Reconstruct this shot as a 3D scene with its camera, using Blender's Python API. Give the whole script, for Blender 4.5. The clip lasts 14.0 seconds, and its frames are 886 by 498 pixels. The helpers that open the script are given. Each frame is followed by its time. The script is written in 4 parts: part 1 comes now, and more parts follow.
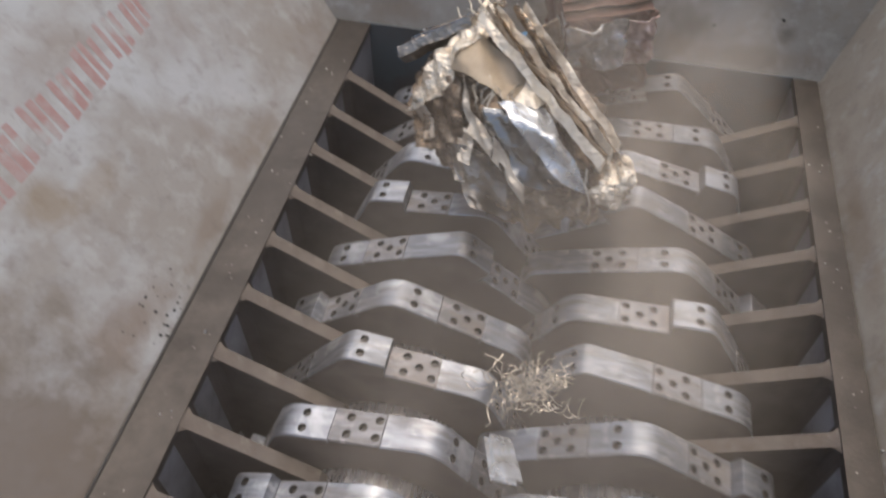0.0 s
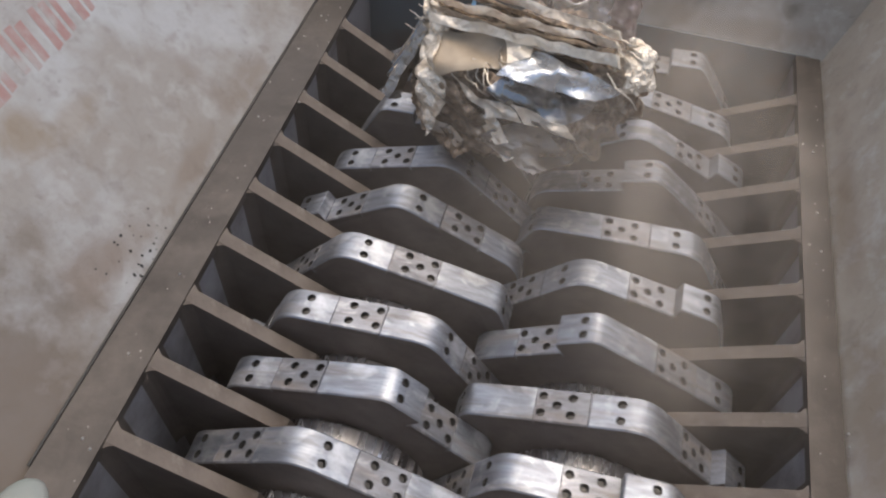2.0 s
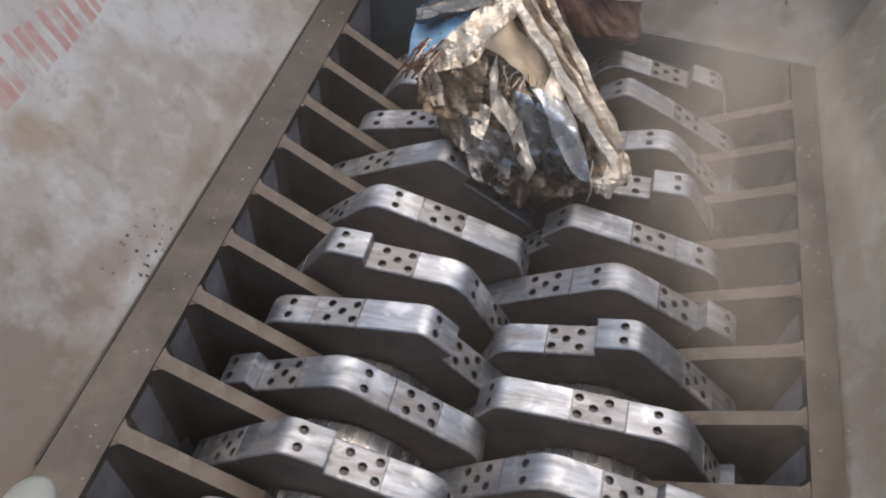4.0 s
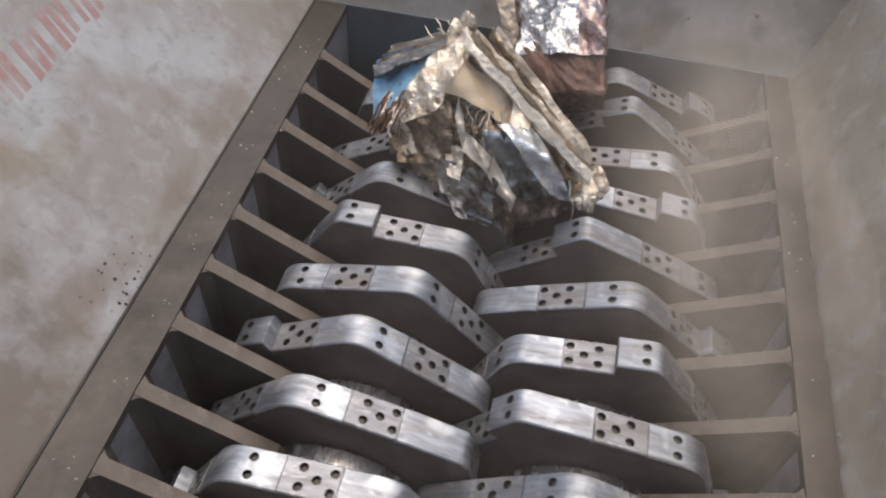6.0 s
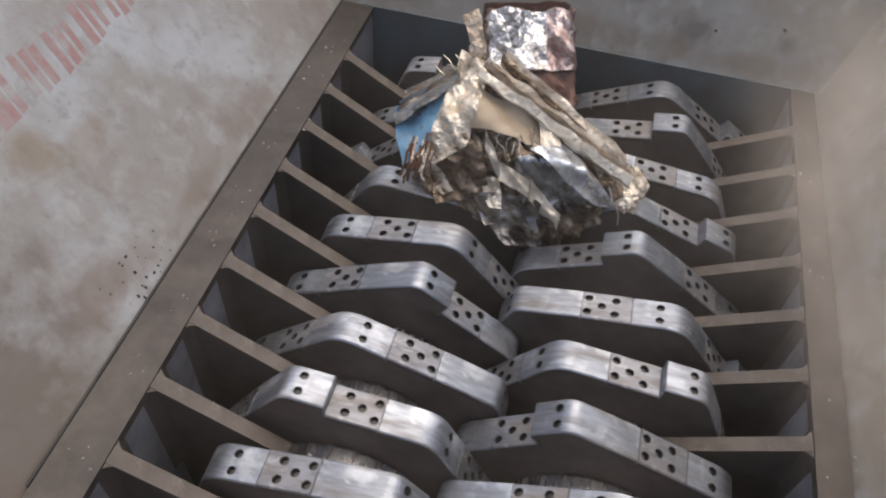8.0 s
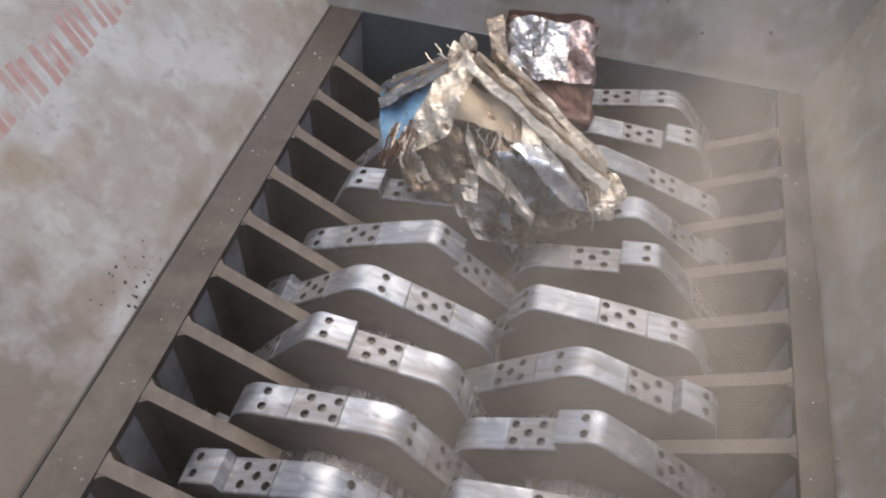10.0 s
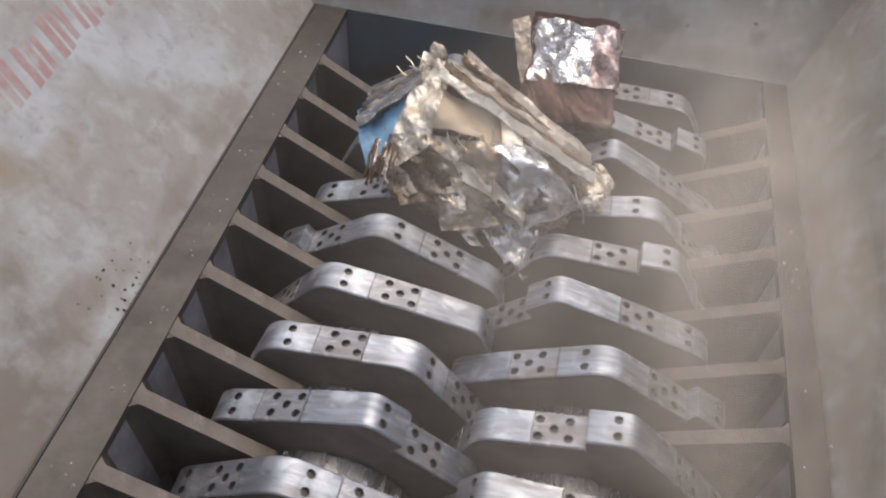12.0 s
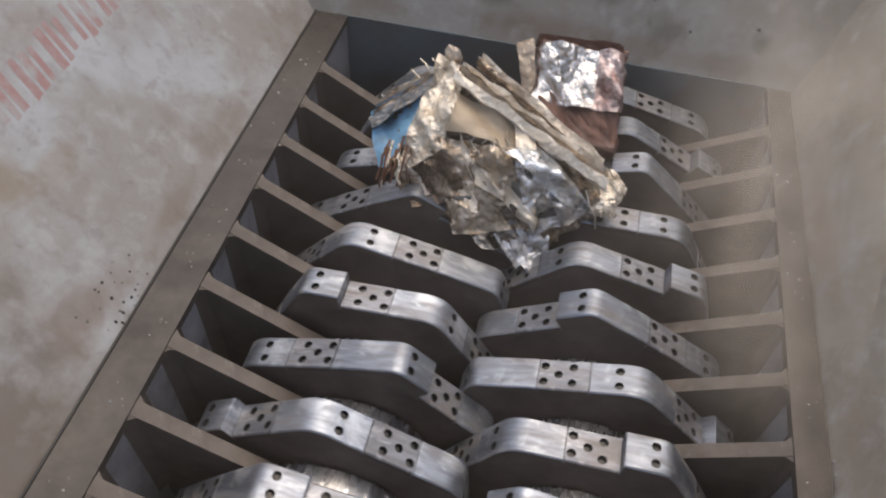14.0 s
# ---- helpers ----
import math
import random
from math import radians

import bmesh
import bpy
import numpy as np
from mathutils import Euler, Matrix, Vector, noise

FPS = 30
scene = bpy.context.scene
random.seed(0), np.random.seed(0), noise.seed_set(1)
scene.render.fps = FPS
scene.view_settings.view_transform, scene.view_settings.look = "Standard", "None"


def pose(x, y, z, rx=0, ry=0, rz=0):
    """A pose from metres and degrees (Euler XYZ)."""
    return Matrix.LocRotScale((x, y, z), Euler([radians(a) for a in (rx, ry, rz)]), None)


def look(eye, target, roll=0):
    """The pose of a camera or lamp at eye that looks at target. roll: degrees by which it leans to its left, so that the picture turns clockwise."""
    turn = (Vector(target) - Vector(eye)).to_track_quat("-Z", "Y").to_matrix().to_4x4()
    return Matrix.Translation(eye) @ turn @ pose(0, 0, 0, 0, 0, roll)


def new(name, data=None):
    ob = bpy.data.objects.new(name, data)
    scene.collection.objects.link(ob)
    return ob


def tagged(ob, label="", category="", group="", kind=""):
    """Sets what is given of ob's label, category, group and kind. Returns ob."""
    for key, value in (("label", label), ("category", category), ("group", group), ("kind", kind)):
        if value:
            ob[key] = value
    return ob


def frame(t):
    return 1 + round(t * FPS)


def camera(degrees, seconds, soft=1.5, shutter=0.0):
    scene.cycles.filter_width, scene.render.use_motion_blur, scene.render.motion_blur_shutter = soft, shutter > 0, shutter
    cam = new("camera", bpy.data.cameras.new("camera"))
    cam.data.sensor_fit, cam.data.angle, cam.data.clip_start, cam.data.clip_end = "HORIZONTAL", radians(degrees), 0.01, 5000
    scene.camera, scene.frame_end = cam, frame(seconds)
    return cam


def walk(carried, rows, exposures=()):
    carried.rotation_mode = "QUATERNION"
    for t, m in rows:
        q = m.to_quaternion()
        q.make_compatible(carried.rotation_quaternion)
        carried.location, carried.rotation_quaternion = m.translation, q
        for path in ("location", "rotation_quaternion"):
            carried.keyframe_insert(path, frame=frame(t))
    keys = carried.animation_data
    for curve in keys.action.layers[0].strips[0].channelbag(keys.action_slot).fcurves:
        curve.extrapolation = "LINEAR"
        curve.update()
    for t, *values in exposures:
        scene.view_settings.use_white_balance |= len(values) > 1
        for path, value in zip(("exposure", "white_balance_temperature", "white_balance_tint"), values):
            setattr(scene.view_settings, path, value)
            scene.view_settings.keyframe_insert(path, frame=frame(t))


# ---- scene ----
from mathutils.bvhtree import BVHTree

cam = camera(60.6, 14.0, soft=2.1, shutter=0.5)
PATH = [
    (0, (0.603, -1.605, 1.268), (0.343, -0.348, -0.265), 0.5),
    (0.5, (0.562, -1.594, 1.244), (0.408, -0.406, -0.358), 6.2),
    (1, (0.567, -1.591, 1.263), (0.301, -0.411, -0.329), 5.1),
    (1.5, (0.576, -1.6, 1.255), (0.347, -0.362, -0.298), 6.0),
    (2, (0.637, -1.593, 1.25), (0.402, -0.41, -0.346), 4.4),
    (2.5, (0.627, -1.591, 1.249), (0.44, -0.408, -0.353), 4.9),
    (3, (0.602, -1.603, 1.26), (0.417, -0.41, -0.335), 6.1),
    (5.5, (0.635, -1.634, 1.226), (0.377, -0.385, -0.315), 4.0),
    (6, (0.632, -1.637, 1.224), (0.429, -0.357, -0.299), 4.3),
    (6.5, (0.64, -1.636, 1.228), (0.428, -0.36, -0.297), 4.2),
    (7, (0.63, -1.637, 1.225), (0.411, -0.373, -0.309), 4.7),
    (7.5, (0.629, -1.634, 1.223), (0.392, -0.377, -0.315), 4.8),
    (8, (0.626, -1.634, 1.229), (0.382, -0.36, -0.294), 5.0),
    (8.5, (0.627, -1.631, 1.23), (0.382, -0.353, -0.289), 4.3),
    (11, (0.649, -1.617, 1.269), (0.419, -0.359, -0.268), 4.9),
    (11.5, (0.644, -1.619, 1.262), (0.425, -0.35, -0.269), 4.5),
    (12, (0.64, -1.62, 1.249), (0.433, -0.351, -0.283), 4.5),
    (12.5, (0.649, -1.608, 1.253), (0.424, -0.352, -0.287), 4.8),
    (13, (0.613, -1.618, 1.246), (0.399, -0.358, -0.292), 5.8),
    (13.5, (0.63, -1.594, 1.256), (0.426, -0.343, -0.29), 5.4),
    (14, (0.644, -1.592, 1.259), (0.425, -0.329, -0.276), 4.0),
]
walk(cam, [(t, look(eye, target, roll)) for t, eye, target, roll in PATH],
     [(0, 0.33, 7150, 10), (1, 0.42, 7050, 10), (2.2, 0.41, 7050, 10), (3.0, 0.36, 7050, 10), (5.5, 0.42, 7100, 10), (7, 0.38, 7150, 10), (7.5, 0.42, 7100, 10), (8, 0.32, 7050, 10), (8.7, 0.36, 7100, 10), (10.8, 0.58, 6950, 10), (11.8, 0.53, 7000, 10), (12.4, 0.42, 7050, 10), (13, 0.34, 7100, 10), (14, 0.3, 7100, 10)])

# ---------------------------------------------------------------- light
SUN_ELEV, SUN_ROT = 76, 8
world = bpy.data.worlds.new("world")
scene.world = world
world.use_nodes = True
wn = world.node_tree.nodes
sky = wn.new("ShaderNodeTexSky")
sky.sky_type = "NISHITA"
sky.sun_disc = False
sky.sun_elevation, sky.sun_rotation = radians(SUN_ELEV), radians(SUN_ROT)
sky.air_density, sky.dust_density, sky.ozone_density = 1.0, 4.0, 1.0
wn["Background"].inputs["Strength"].default_value = 0.14
world.node_tree.links.new(sky.outputs["Color"], wn["Background"].inputs["Color"])
sun_data = bpy.data.lights.new("sun", "SUN")
sun_data.energy, sun_data.angle, sun_data.color = 0.90, radians(85), (1.0, 0.95, 0.88)
sun = new("sun", sun_data)
sun_way = Vector((math.sin(radians(SUN_ROT)) * math.cos(radians(SUN_ELEV)), math.cos(radians(SUN_ROT)) * math.cos(radians(SUN_ELEV)), math.sin(radians(SUN_ELEV))))
sun.matrix_world = look(sun_way * 10, (0, 0, 0))

# ---------------------------------------------------------------- plan (metres)
P = 0.15                      # pitch of the cutter discs
X_L, X_R = 0.0, 1.19          # inner edges of the chamber
RIM, RIM_R = 0.088, 0.058     # widths of the frame flange on the two sides
Y_BACK, Y_FRONT = 0.225, -1.72
AXIS_L, AXIS_R, AXIS_Z = 0.353, 0.840, -0.317
DISC_T = 0.071
APOTHEM, CLAW = 0.274, 0.030  # of the six-sided discs; height of the claws
PLATE_T = 0.014               # thickness of the bolted plates on the rim
STAGGER = 44.78               # turn from disc to disc, degrees
SPEED_L, SPEED_R = 53.84, 53.57   # degrees per second
PHASE_L, PHASE_R = 116.0, 88.9  # at 14 s
DISC_Y_L, DISC_Y_R = -0.6905, -0.6185


# ---------------------------------------------------------------- mesh helpers
def mesh_of(name, bm):
    me = bpy.data.meshes.new(name)
    bmesh.ops.recalc_face_normals(bm, faces=bm.faces)
    bm.to_mesh(me)
    bm.free()
    return me


def smooth_by_angle(me, degrees=40):
    me.polygons.foreach_set("use_smooth", [True] * len(me.polygons))
    me.set_sharp_from_angle(angle=radians(degrees))


def part(name, bm, material, parent=None, label="", m=None, smooth=0):
    me = bm if isinstance(bm, bpy.types.Mesh) else mesh_of(name, bm)
    if smooth:
        smooth_by_angle(me, smooth)
    if material is not None and not me.materials:
        me.materials.append(material)
    ob = new(name, me)
    if parent is not None:
        ob.parent = parent
    if m is not None:
        ob.matrix_basis = m
    if label:
        ob["label"] = label
    return ob


def box(bm, x0, x1, y0, y1, z0, z1):
    v = [bm.verts.new((x, y, z)) for x in (x0, x1) for y in (y0, y1) for z in (z0, z1)]
    for f in ((0, 1, 3, 2), (4, 6, 7, 5), (0, 4, 5, 1), (2, 3, 7, 6), (0, 2, 6, 4), (1, 5, 7, 3)):
        bm.faces.new([v[i] for i in f])


def prism(bm, profile, y0, y1):
    """Extrudes a profile of (x, z) along y."""
    a = [bm.verts.new((x, y0, z)) for x, z in profile]
    b = [bm.verts.new((x, y1, z)) for x, z in profile]
    bm.faces.new(a)
    bm.faces.new(b[::-1])
    n = len(a)
    for i in range(n):
        bm.faces.new((a[i], b[i], b[(i + 1) % n], a[(i + 1) % n]))


def bevel(bm, width, segments=1, angle=30):
    edges = [e for e in bm.edges if len(e.link_faces) == 2 and e.calc_face_angle(0) > radians(angle)]
    bmesh.ops.bevel(bm, geom=edges, offset=width, segments=segments, affect="EDGES", profile=0.5)


def cylinder(bm, r, depth, seg, m):
    bmesh.ops.create_cone(bm, cap_ends=True, segments=seg, radius1=r, radius2=r, depth=depth, matrix=m)


# ---------------------------------------------------------------- materials
def material(name, base, rough=0.6, metal=0.0, scale=8.0, second=None, contrast=(0.35, 0.65), bump=0.2,
             bump_scale=60.0, third=None, third_scale=3.0, third_range=(0.55, 0.75), stretch=(1, 1, 1),
             rough_var=0.15, random_tint=0.0, bump_dist=0.002, dust=None):
    """dust: (colour, scale, low, high, amount) of a dull film that lies on the surface in patches."""
    mat = bpy.data.materials.new(name)
    mat.use_nodes = True
    nt = mat.node_tree
    bsdf = nt.nodes["Principled BSDF"]
    L = nt.links.new
    tc = nt.nodes.new("ShaderNodeTexCoord")
    mp = nt.nodes.new("ShaderNodeMapping")
    mp.inputs["Scale"].default_value = stretch
    L(tc.outputs["Object"], mp.inputs["Vector"])
    if random_tint:
        piece = nt.nodes.new("ShaderNodeObjectInfo")
        shift = nt.nodes.new("ShaderNodeVectorMath")
        shift.operation = "MULTIPLY"
        shift.inputs[1].default_value = (9, 7, 5)
        L(piece.outputs["Random"], shift.inputs[0])
        L(shift.outputs["Vector"], mp.inputs["Location"])
    n1 = nt.nodes.new("ShaderNodeTexNoise")
    n1.inputs["Scale"].default_value, n1.inputs["Detail"].default_value = scale, 8
    n1.inputs["Roughness"].default_value = 0.62
    L(mp.outputs["Vector"], n1.inputs["Vector"])
    r1 = nt.nodes.new("ShaderNodeMapRange")
    r1.inputs["From Min"].default_value, r1.inputs["From Max"].default_value = contrast
    L(n1.outputs["Fac"], r1.inputs["Value"])
    mix = nt.nodes.new("ShaderNodeMix")
    mix.data_type = "RGBA"
    mix.inputs["A"].default_value = (*base, 1)
    mix.inputs["B"].default_value = (*(second or tuple(c * 0.6 for c in base)), 1)
    L(r1.outputs["Result"], mix.inputs["Factor"])
    out = mix.outputs["Result"]
    if third:
        n3 = nt.nodes.new("ShaderNodeTexNoise")
        n3.inputs["Scale"].default_value, n3.inputs["Detail"].default_value = third_scale, 6
        n3.inputs["Roughness"].default_value, n3.inputs["Distortion"].default_value = 0.6, 0.4
        L(tc.outputs["Object"], n3.inputs["Vector"])
        r3 = nt.nodes.new("ShaderNodeMapRange")
        r3.inputs["From Min"].default_value, r3.inputs["From Max"].default_value = third_range
        L(n3.outputs["Fac"], r3.inputs["Value"])
        m3 = nt.nodes.new("ShaderNodeMix")
        m3.data_type = "RGBA"
        m3.inputs["B"].default_value = (*third, 1)
        L(out, m3.inputs["A"])
        L(r3.outputs["Result"], m3.inputs["Factor"])
        out = m3.outputs["Result"]
    if random_tint:
        oi = nt.nodes.new("ShaderNodeObjectInfo")
        rr = nt.nodes.new("ShaderNodeMapRange")
        rr.inputs["To Min"].default_value, rr.inputs["To Max"].default_value = 1 - random_tint, 1 + random_tint
        L(oi.outputs["Random"], rr.inputs["Value"])
        hs = nt.nodes.new("ShaderNodeHueSaturation")
        L(rr.outputs["Result"], hs.inputs["Value"])
        L(out, hs.inputs["Color"])
        out = hs.outputs["Color"]
    bsdf.inputs["Metallic"].default_value = metal
    if dust:
        nd = nt.nodes.new("ShaderNodeTexNoise")
        nd.inputs["Scale"].default_value, nd.inputs["Detail"].default_value = dust[1], 6
        nd.inputs["Roughness"].default_value = 0.65
        L(mp.outputs["Vector"], nd.inputs["Vector"])
        rd = nt.nodes.new("ShaderNodeMapRange")
        rd.inputs["From Min"].default_value, rd.inputs["From Max"].default_value, rd.inputs["To Max"].default_value = dust[2:]
        L(nd.outputs["Fac"], rd.inputs["Value"])
        md = nt.nodes.new("ShaderNodeMix")
        md.data_type = "RGBA"
        md.inputs["B"].default_value = (*dust[0], 1)
        L(out, md.inputs["A"])
        L(rd.outputs["Result"], md.inputs["Factor"])
        out = md.outputs["Result"]
        rm = nt.nodes.new("ShaderNodeMapRange")
        rm.inputs["To Min"].default_value, rm.inputs["To Max"].default_value = metal, 0.0
        L(rd.outputs["Result"], rm.inputs["Value"])
        L(rm.outputs["Result"], bsdf.inputs["Metallic"])
    L(out, bsdf.inputs["Base Color"])
    rv = nt.nodes.new("ShaderNodeMapRange")
    rv.inputs["To Min"].default_value, rv.inputs["To Max"].default_value = max(0.02, rough - rough_var), min(1, rough + rough_var)
    L(n1.outputs["Fac"], rv.inputs["Value"])
    L(rv.outputs["Result"], bsdf.inputs["Roughness"])
    n2 = nt.nodes.new("ShaderNodeTexNoise")
    n2.inputs["Scale"].default_value, n2.inputs["Detail"].default_value = bump_scale, 5
    L(mp.outputs["Vector"], n2.inputs["Vector"])
    bp = nt.nodes.new("ShaderNodeBump")
    bp.inputs["Strength"].default_value, bp.inputs["Distance"].default_value = bump, bump_dist
    L(n2.outputs["Fac"], bp.inputs["Height"])
    L(bp.outputs["Normal"], bsdf.inputs["Normal"])
    return mat


def plate_material(name, base, pale, pale_amount, brown, stains, spill, along="Y"):
    """Old grey paint with pale patches, brown dirt in two sizes, fine scratches and specks.
    stains: (place along the plate, z, half length, half height, colour, amount); spill: whether the feeding end is covered in brown."""
    mat = bpy.data.materials.new(name)
    mat.use_nodes = True
    nt = mat.node_tree
    bsdf, L = nt.nodes["Principled BSDF"], nt.links.new
    tc = nt.nodes.new("ShaderNodeTexCoord")
    sep = nt.nodes.new("ShaderNodeSeparateXYZ")
    L(tc.outputs["Object"], sep.inputs[0])

    def noise_of(scale, detail=7, distortion=0.5, shift=0.0, stretch=(1, 1, 1)):
        mp = nt.nodes.new("ShaderNodeMapping")
        mp.inputs["Location"].default_value, mp.inputs["Scale"].default_value = (shift, shift * 0.7, 0), stretch
        L(tc.outputs["Object"], mp.inputs["Vector"])
        n = nt.nodes.new("ShaderNodeTexNoise")
        n.inputs["Scale"].default_value, n.inputs["Detail"].default_value = scale, detail
        n.inputs["Roughness"].default_value, n.inputs["Distortion"].default_value = 0.6, distortion
        L(mp.outputs["Vector"], n.inputs["Vector"])
        return n.outputs["Fac"]

    def calc(operation, *values):
        m = nt.nodes.new("ShaderNodeMath")
        m.operation = operation
        for i, v in enumerate(values):
            if isinstance(v, (int, float)):
                m.inputs[i].default_value = v
            else:
                L(v, m.inputs[i])
        return m.outputs[0]

    def over(below, colour, value, low, high, amount):
        r = nt.nodes.new("ShaderNodeMapRange")
        r.inputs["From Min"].default_value, r.inputs["From Max"].default_value, r.inputs["To Max"].default_value = low, high, amount
        L(value, r.inputs["Value"])
        m = nt.nodes.new("ShaderNodeMix")
        m.data_type = "RGBA"
        m.inputs["A"].default_value = (*base, 1)
        if below is not None:
            L(below, m.inputs["A"])
        m.inputs["B"].default_value = (*colour, 1)
        L(r.outputs["Result"], m.inputs["Factor"])
        return m.outputs["Result"]

    c = over(None, pale, noise_of(3.4, 9, 0.2), 0.43, 0.57, pale_amount)
    c = over(c, (0.23, 0.185, 0.145), noise_of(4.5, 9, 0.3, 3.0), 0.52, 0.70, brown)
    c = over(c, (0.17, 0.125, 0.09), noise_of(13.0, 9, 0.3, 7.0), 0.57, 0.72, brown * 0.8)
    c = over(c, (0.44, 0.45, 0.46), noise_of(16.0, 9, 0.25, 1.0), 0.52, 0.68, 0.5)
    c = over(c, (0.215, 0.195, 0.18), noise_of(22.0, 9, 0.25, 9.0), 0.55, 0.68, 0.45)
    fine = noise_of(60.0, 7, 0.5, 5.0)
    c = over(c, (0.13, 0.11, 0.10), fine, 0.63, 0.76, 0.55)
    c = over(c, (0.20, 0.18, 0.165), noise_of(7.0, 8, 0.8, 11.0, (2.5, 1, 1.5)), 0.60, 0.70, 0.35)
    ragged = noise_of(9.0, 9, 0.4, 2.0)
    for u, z, ru, rz, colour, amount in stains:
        du = calc("POWER", calc("DIVIDE", calc("SUBTRACT", sep.outputs[along], u), ru), 2)
        dz = calc("POWER", calc("DIVIDE", calc("SUBTRACT", sep.outputs["Z"], z), rz), 2)
        d = calc("MULTIPLY_ADD", ragged, 2.2, calc("SQRT", calc("ADD", du, dz)))
        c = over(c, colour, d, 2.35, 1.55, amount)
    if spill:
        ad = calc("MULTIPLY_ADD", noise_of(5.0, 8, 0.0), 0.7, sep.outputs["Y"])
        c = over(c, (0.145, 0.115, 0.09), ad, -0.60, -0.76, 0.85)
    L(c, bsdf.inputs["Base Color"])
    bsdf.inputs["Roughness"].default_value = 0.55
    bp = nt.nodes.new("ShaderNodeBump")
    bp.inputs["Strength"].default_value, bp.inputs["Distance"].default_value = 0.25, 0.002
    L(fine, bp.inputs["Height"])
    L(bp.outputs["Normal"], bsdf.inputs["Normal"])
    return mat


EARTH, OCHRE, SOOT = (0.185, 0.135, 0.10), (0.235, 0.18, 0.12), (0.10, 0.088, 0.075)
PLATE = plate_material("stained_plate", (0.30, 0.285, 0.268), (0.40, 0.415, 0.43), 0.95, 0.5, [
    (-0.95, 0.060, 0.085, 0.040, EARTH, 0.6), (-0.86, 0.035, 0.06, 0.030, EARTH, 0.4), (-0.81, 0.245, 0.050, 0.035, OCHRE, 0.7),
    (-0.71, 0.205, 0.090, 0.026, OCHRE, 0.45), (-0.43, 0.110, 0.025, 0.090, EARTH, 0.25), (-0.62, 0.020, 0.110, 0.020, EARTH, 0.45),
    (-0.33, 0.025, 0.14, 0.028, EARTH, 0.35), (0.08, 0.020, 0.10, 0.06, EARTH, 0.45), (-0.28, 0.26, 0.09, 0.05, EARTH, 0.3),
    (-0.58, 0.36, 0.17, 0.05, EARTH, 0.25)], True)
DUSTY_PLATE = plate_material("dusty_plate", (0.30, 0.275, 0.24), (0.355, 0.33, 0.295), 0.8, 0.35, [
    (-0.85, 0.05, 0.22, 0.05, EARTH, 0.4), (-0.30, 0.03, 0.25, 0.03, EARTH, 0.35)], False)
END_PLATE = plate_material("end_plate_paint", (0.265, 0.255, 0.235), (0.325, 0.325, 0.315), 0.8, 0.45, [
    (0.90, 0.095, 0.055, 0.040, SOOT, 0.65), (1.14, 0.10, 0.030, 0.030, SOOT, 0.6), (0.72, 0.16, 0.04, 0.03, SOOT, 0.5), (0.42, 0.11, 0.06, 0.03, SOOT, 0.5),
    (0.10, 0.05, 0.07, 0.04, EARTH, 0.5), (0.62, 0.05, 0.30, 0.03, EARTH, 0.35), (1.05, 0.035, 0.22, 0.03, EARTH, 0.4)], False, "X")
RIM_M = material("dusty_flange", (0.068, 0.059, 0.053), 0.40, 0.3, 9, (0.036, 0.031, 0.028), (0.35, 0.7), 0.35, 110, dust=((0.105, 0.089, 0.077), 5, 0.46, 0.70, 0.8))
BAR_M = material("bar_top", (0.150, 0.127, 0.110), 0.6, 0.1, 14, (0.085, 0.069, 0.059), (0.35, 0.7), 0.35, 110, (0.20, 0.175, 0.155), 30, (0.58, 0.72))
# bluish tone puts the walls' reflections into the steel's base colour
CHAMBER = material("chamber_steel", (0.30, 0.31, 0.35), 0.42, 0.25, 5, (0.12, 0.115, 0.12), (0.42, 0.68), 0.2, 60)
BLUEGREY = material("painted_wall", (0.088, 0.125, 0.15), 0.5, 0.0, 5, (0.085, 0.082, 0.080), (0.42, 0.66), 0.2, 60)
DISC_SIDE = material("disc_side", (0.150, 0.126, 0.112), 0.6, 0.1, 9, (0.09, 0.075, 0.066), (0.35, 0.7), 0.2, 80)
DISC_RIM = material("worn_steel", (0.365, 0.40, 0.46), 0.50, 1.0, 5, (0.25, 0.265, 0.295), (0.36, 0.68), 0.55, 7,
                    (0.56, 0.59, 0.635), 16, (0.53, 0.66), stretch=(3, 18, 3), rough_var=0.26, bump_dist=0.0016, random_tint=0.16,
                    dust=((0.17, 0.15, 0.135), 1.6, 0.50, 0.68, 0.75))
RING_M = material("polished_ring", (0.62, 0.63, 0.66), 0.28, 1.0, 10, (0.34, 0.33, 0.33), (0.42, 0.7), 0.2, 60, stretch=(4, 1, 4))
RIDGE_M = material("polished_ridge", (0.86, 0.87, 0.90), 0.18, 1.0, 12, (0.66, 0.66, 0.67))
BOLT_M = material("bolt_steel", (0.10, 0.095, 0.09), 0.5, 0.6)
# silver with its pink reflections put into the base colour
PINK_SILVER = material("pink_silver", (0.76, 0.64, 0.62), 0.34, 0.9, 22, (0.42, 0.28, 0.26), (0.45, 0.62), 1.0, 38, bump_dist=0.02)
KNIFE_M = material("knife_steel", (0.335, 0.35, 0.385), 0.55, 1.0, 6, (0.235, 0.24, 0.26), (0.36, 0.68), 0.55, 9,
                   (0.52, 0.525, 0.545), 26, (0.54, 0.66), stretch=(3, 12, 3), rough_var=0.22, random_tint=0.16, bump_dist=0.0016,
                   dust=((0.19, 0.165, 0.15), 2.2, 0.46, 0.64, 0.8))
# near-black: painted shade in bolt holes and the plate gap; also tar spots
SHADE_TAR_M = material("shade_tar_black", (0.03, 0.03, 0.03), 0.6, 0.0)
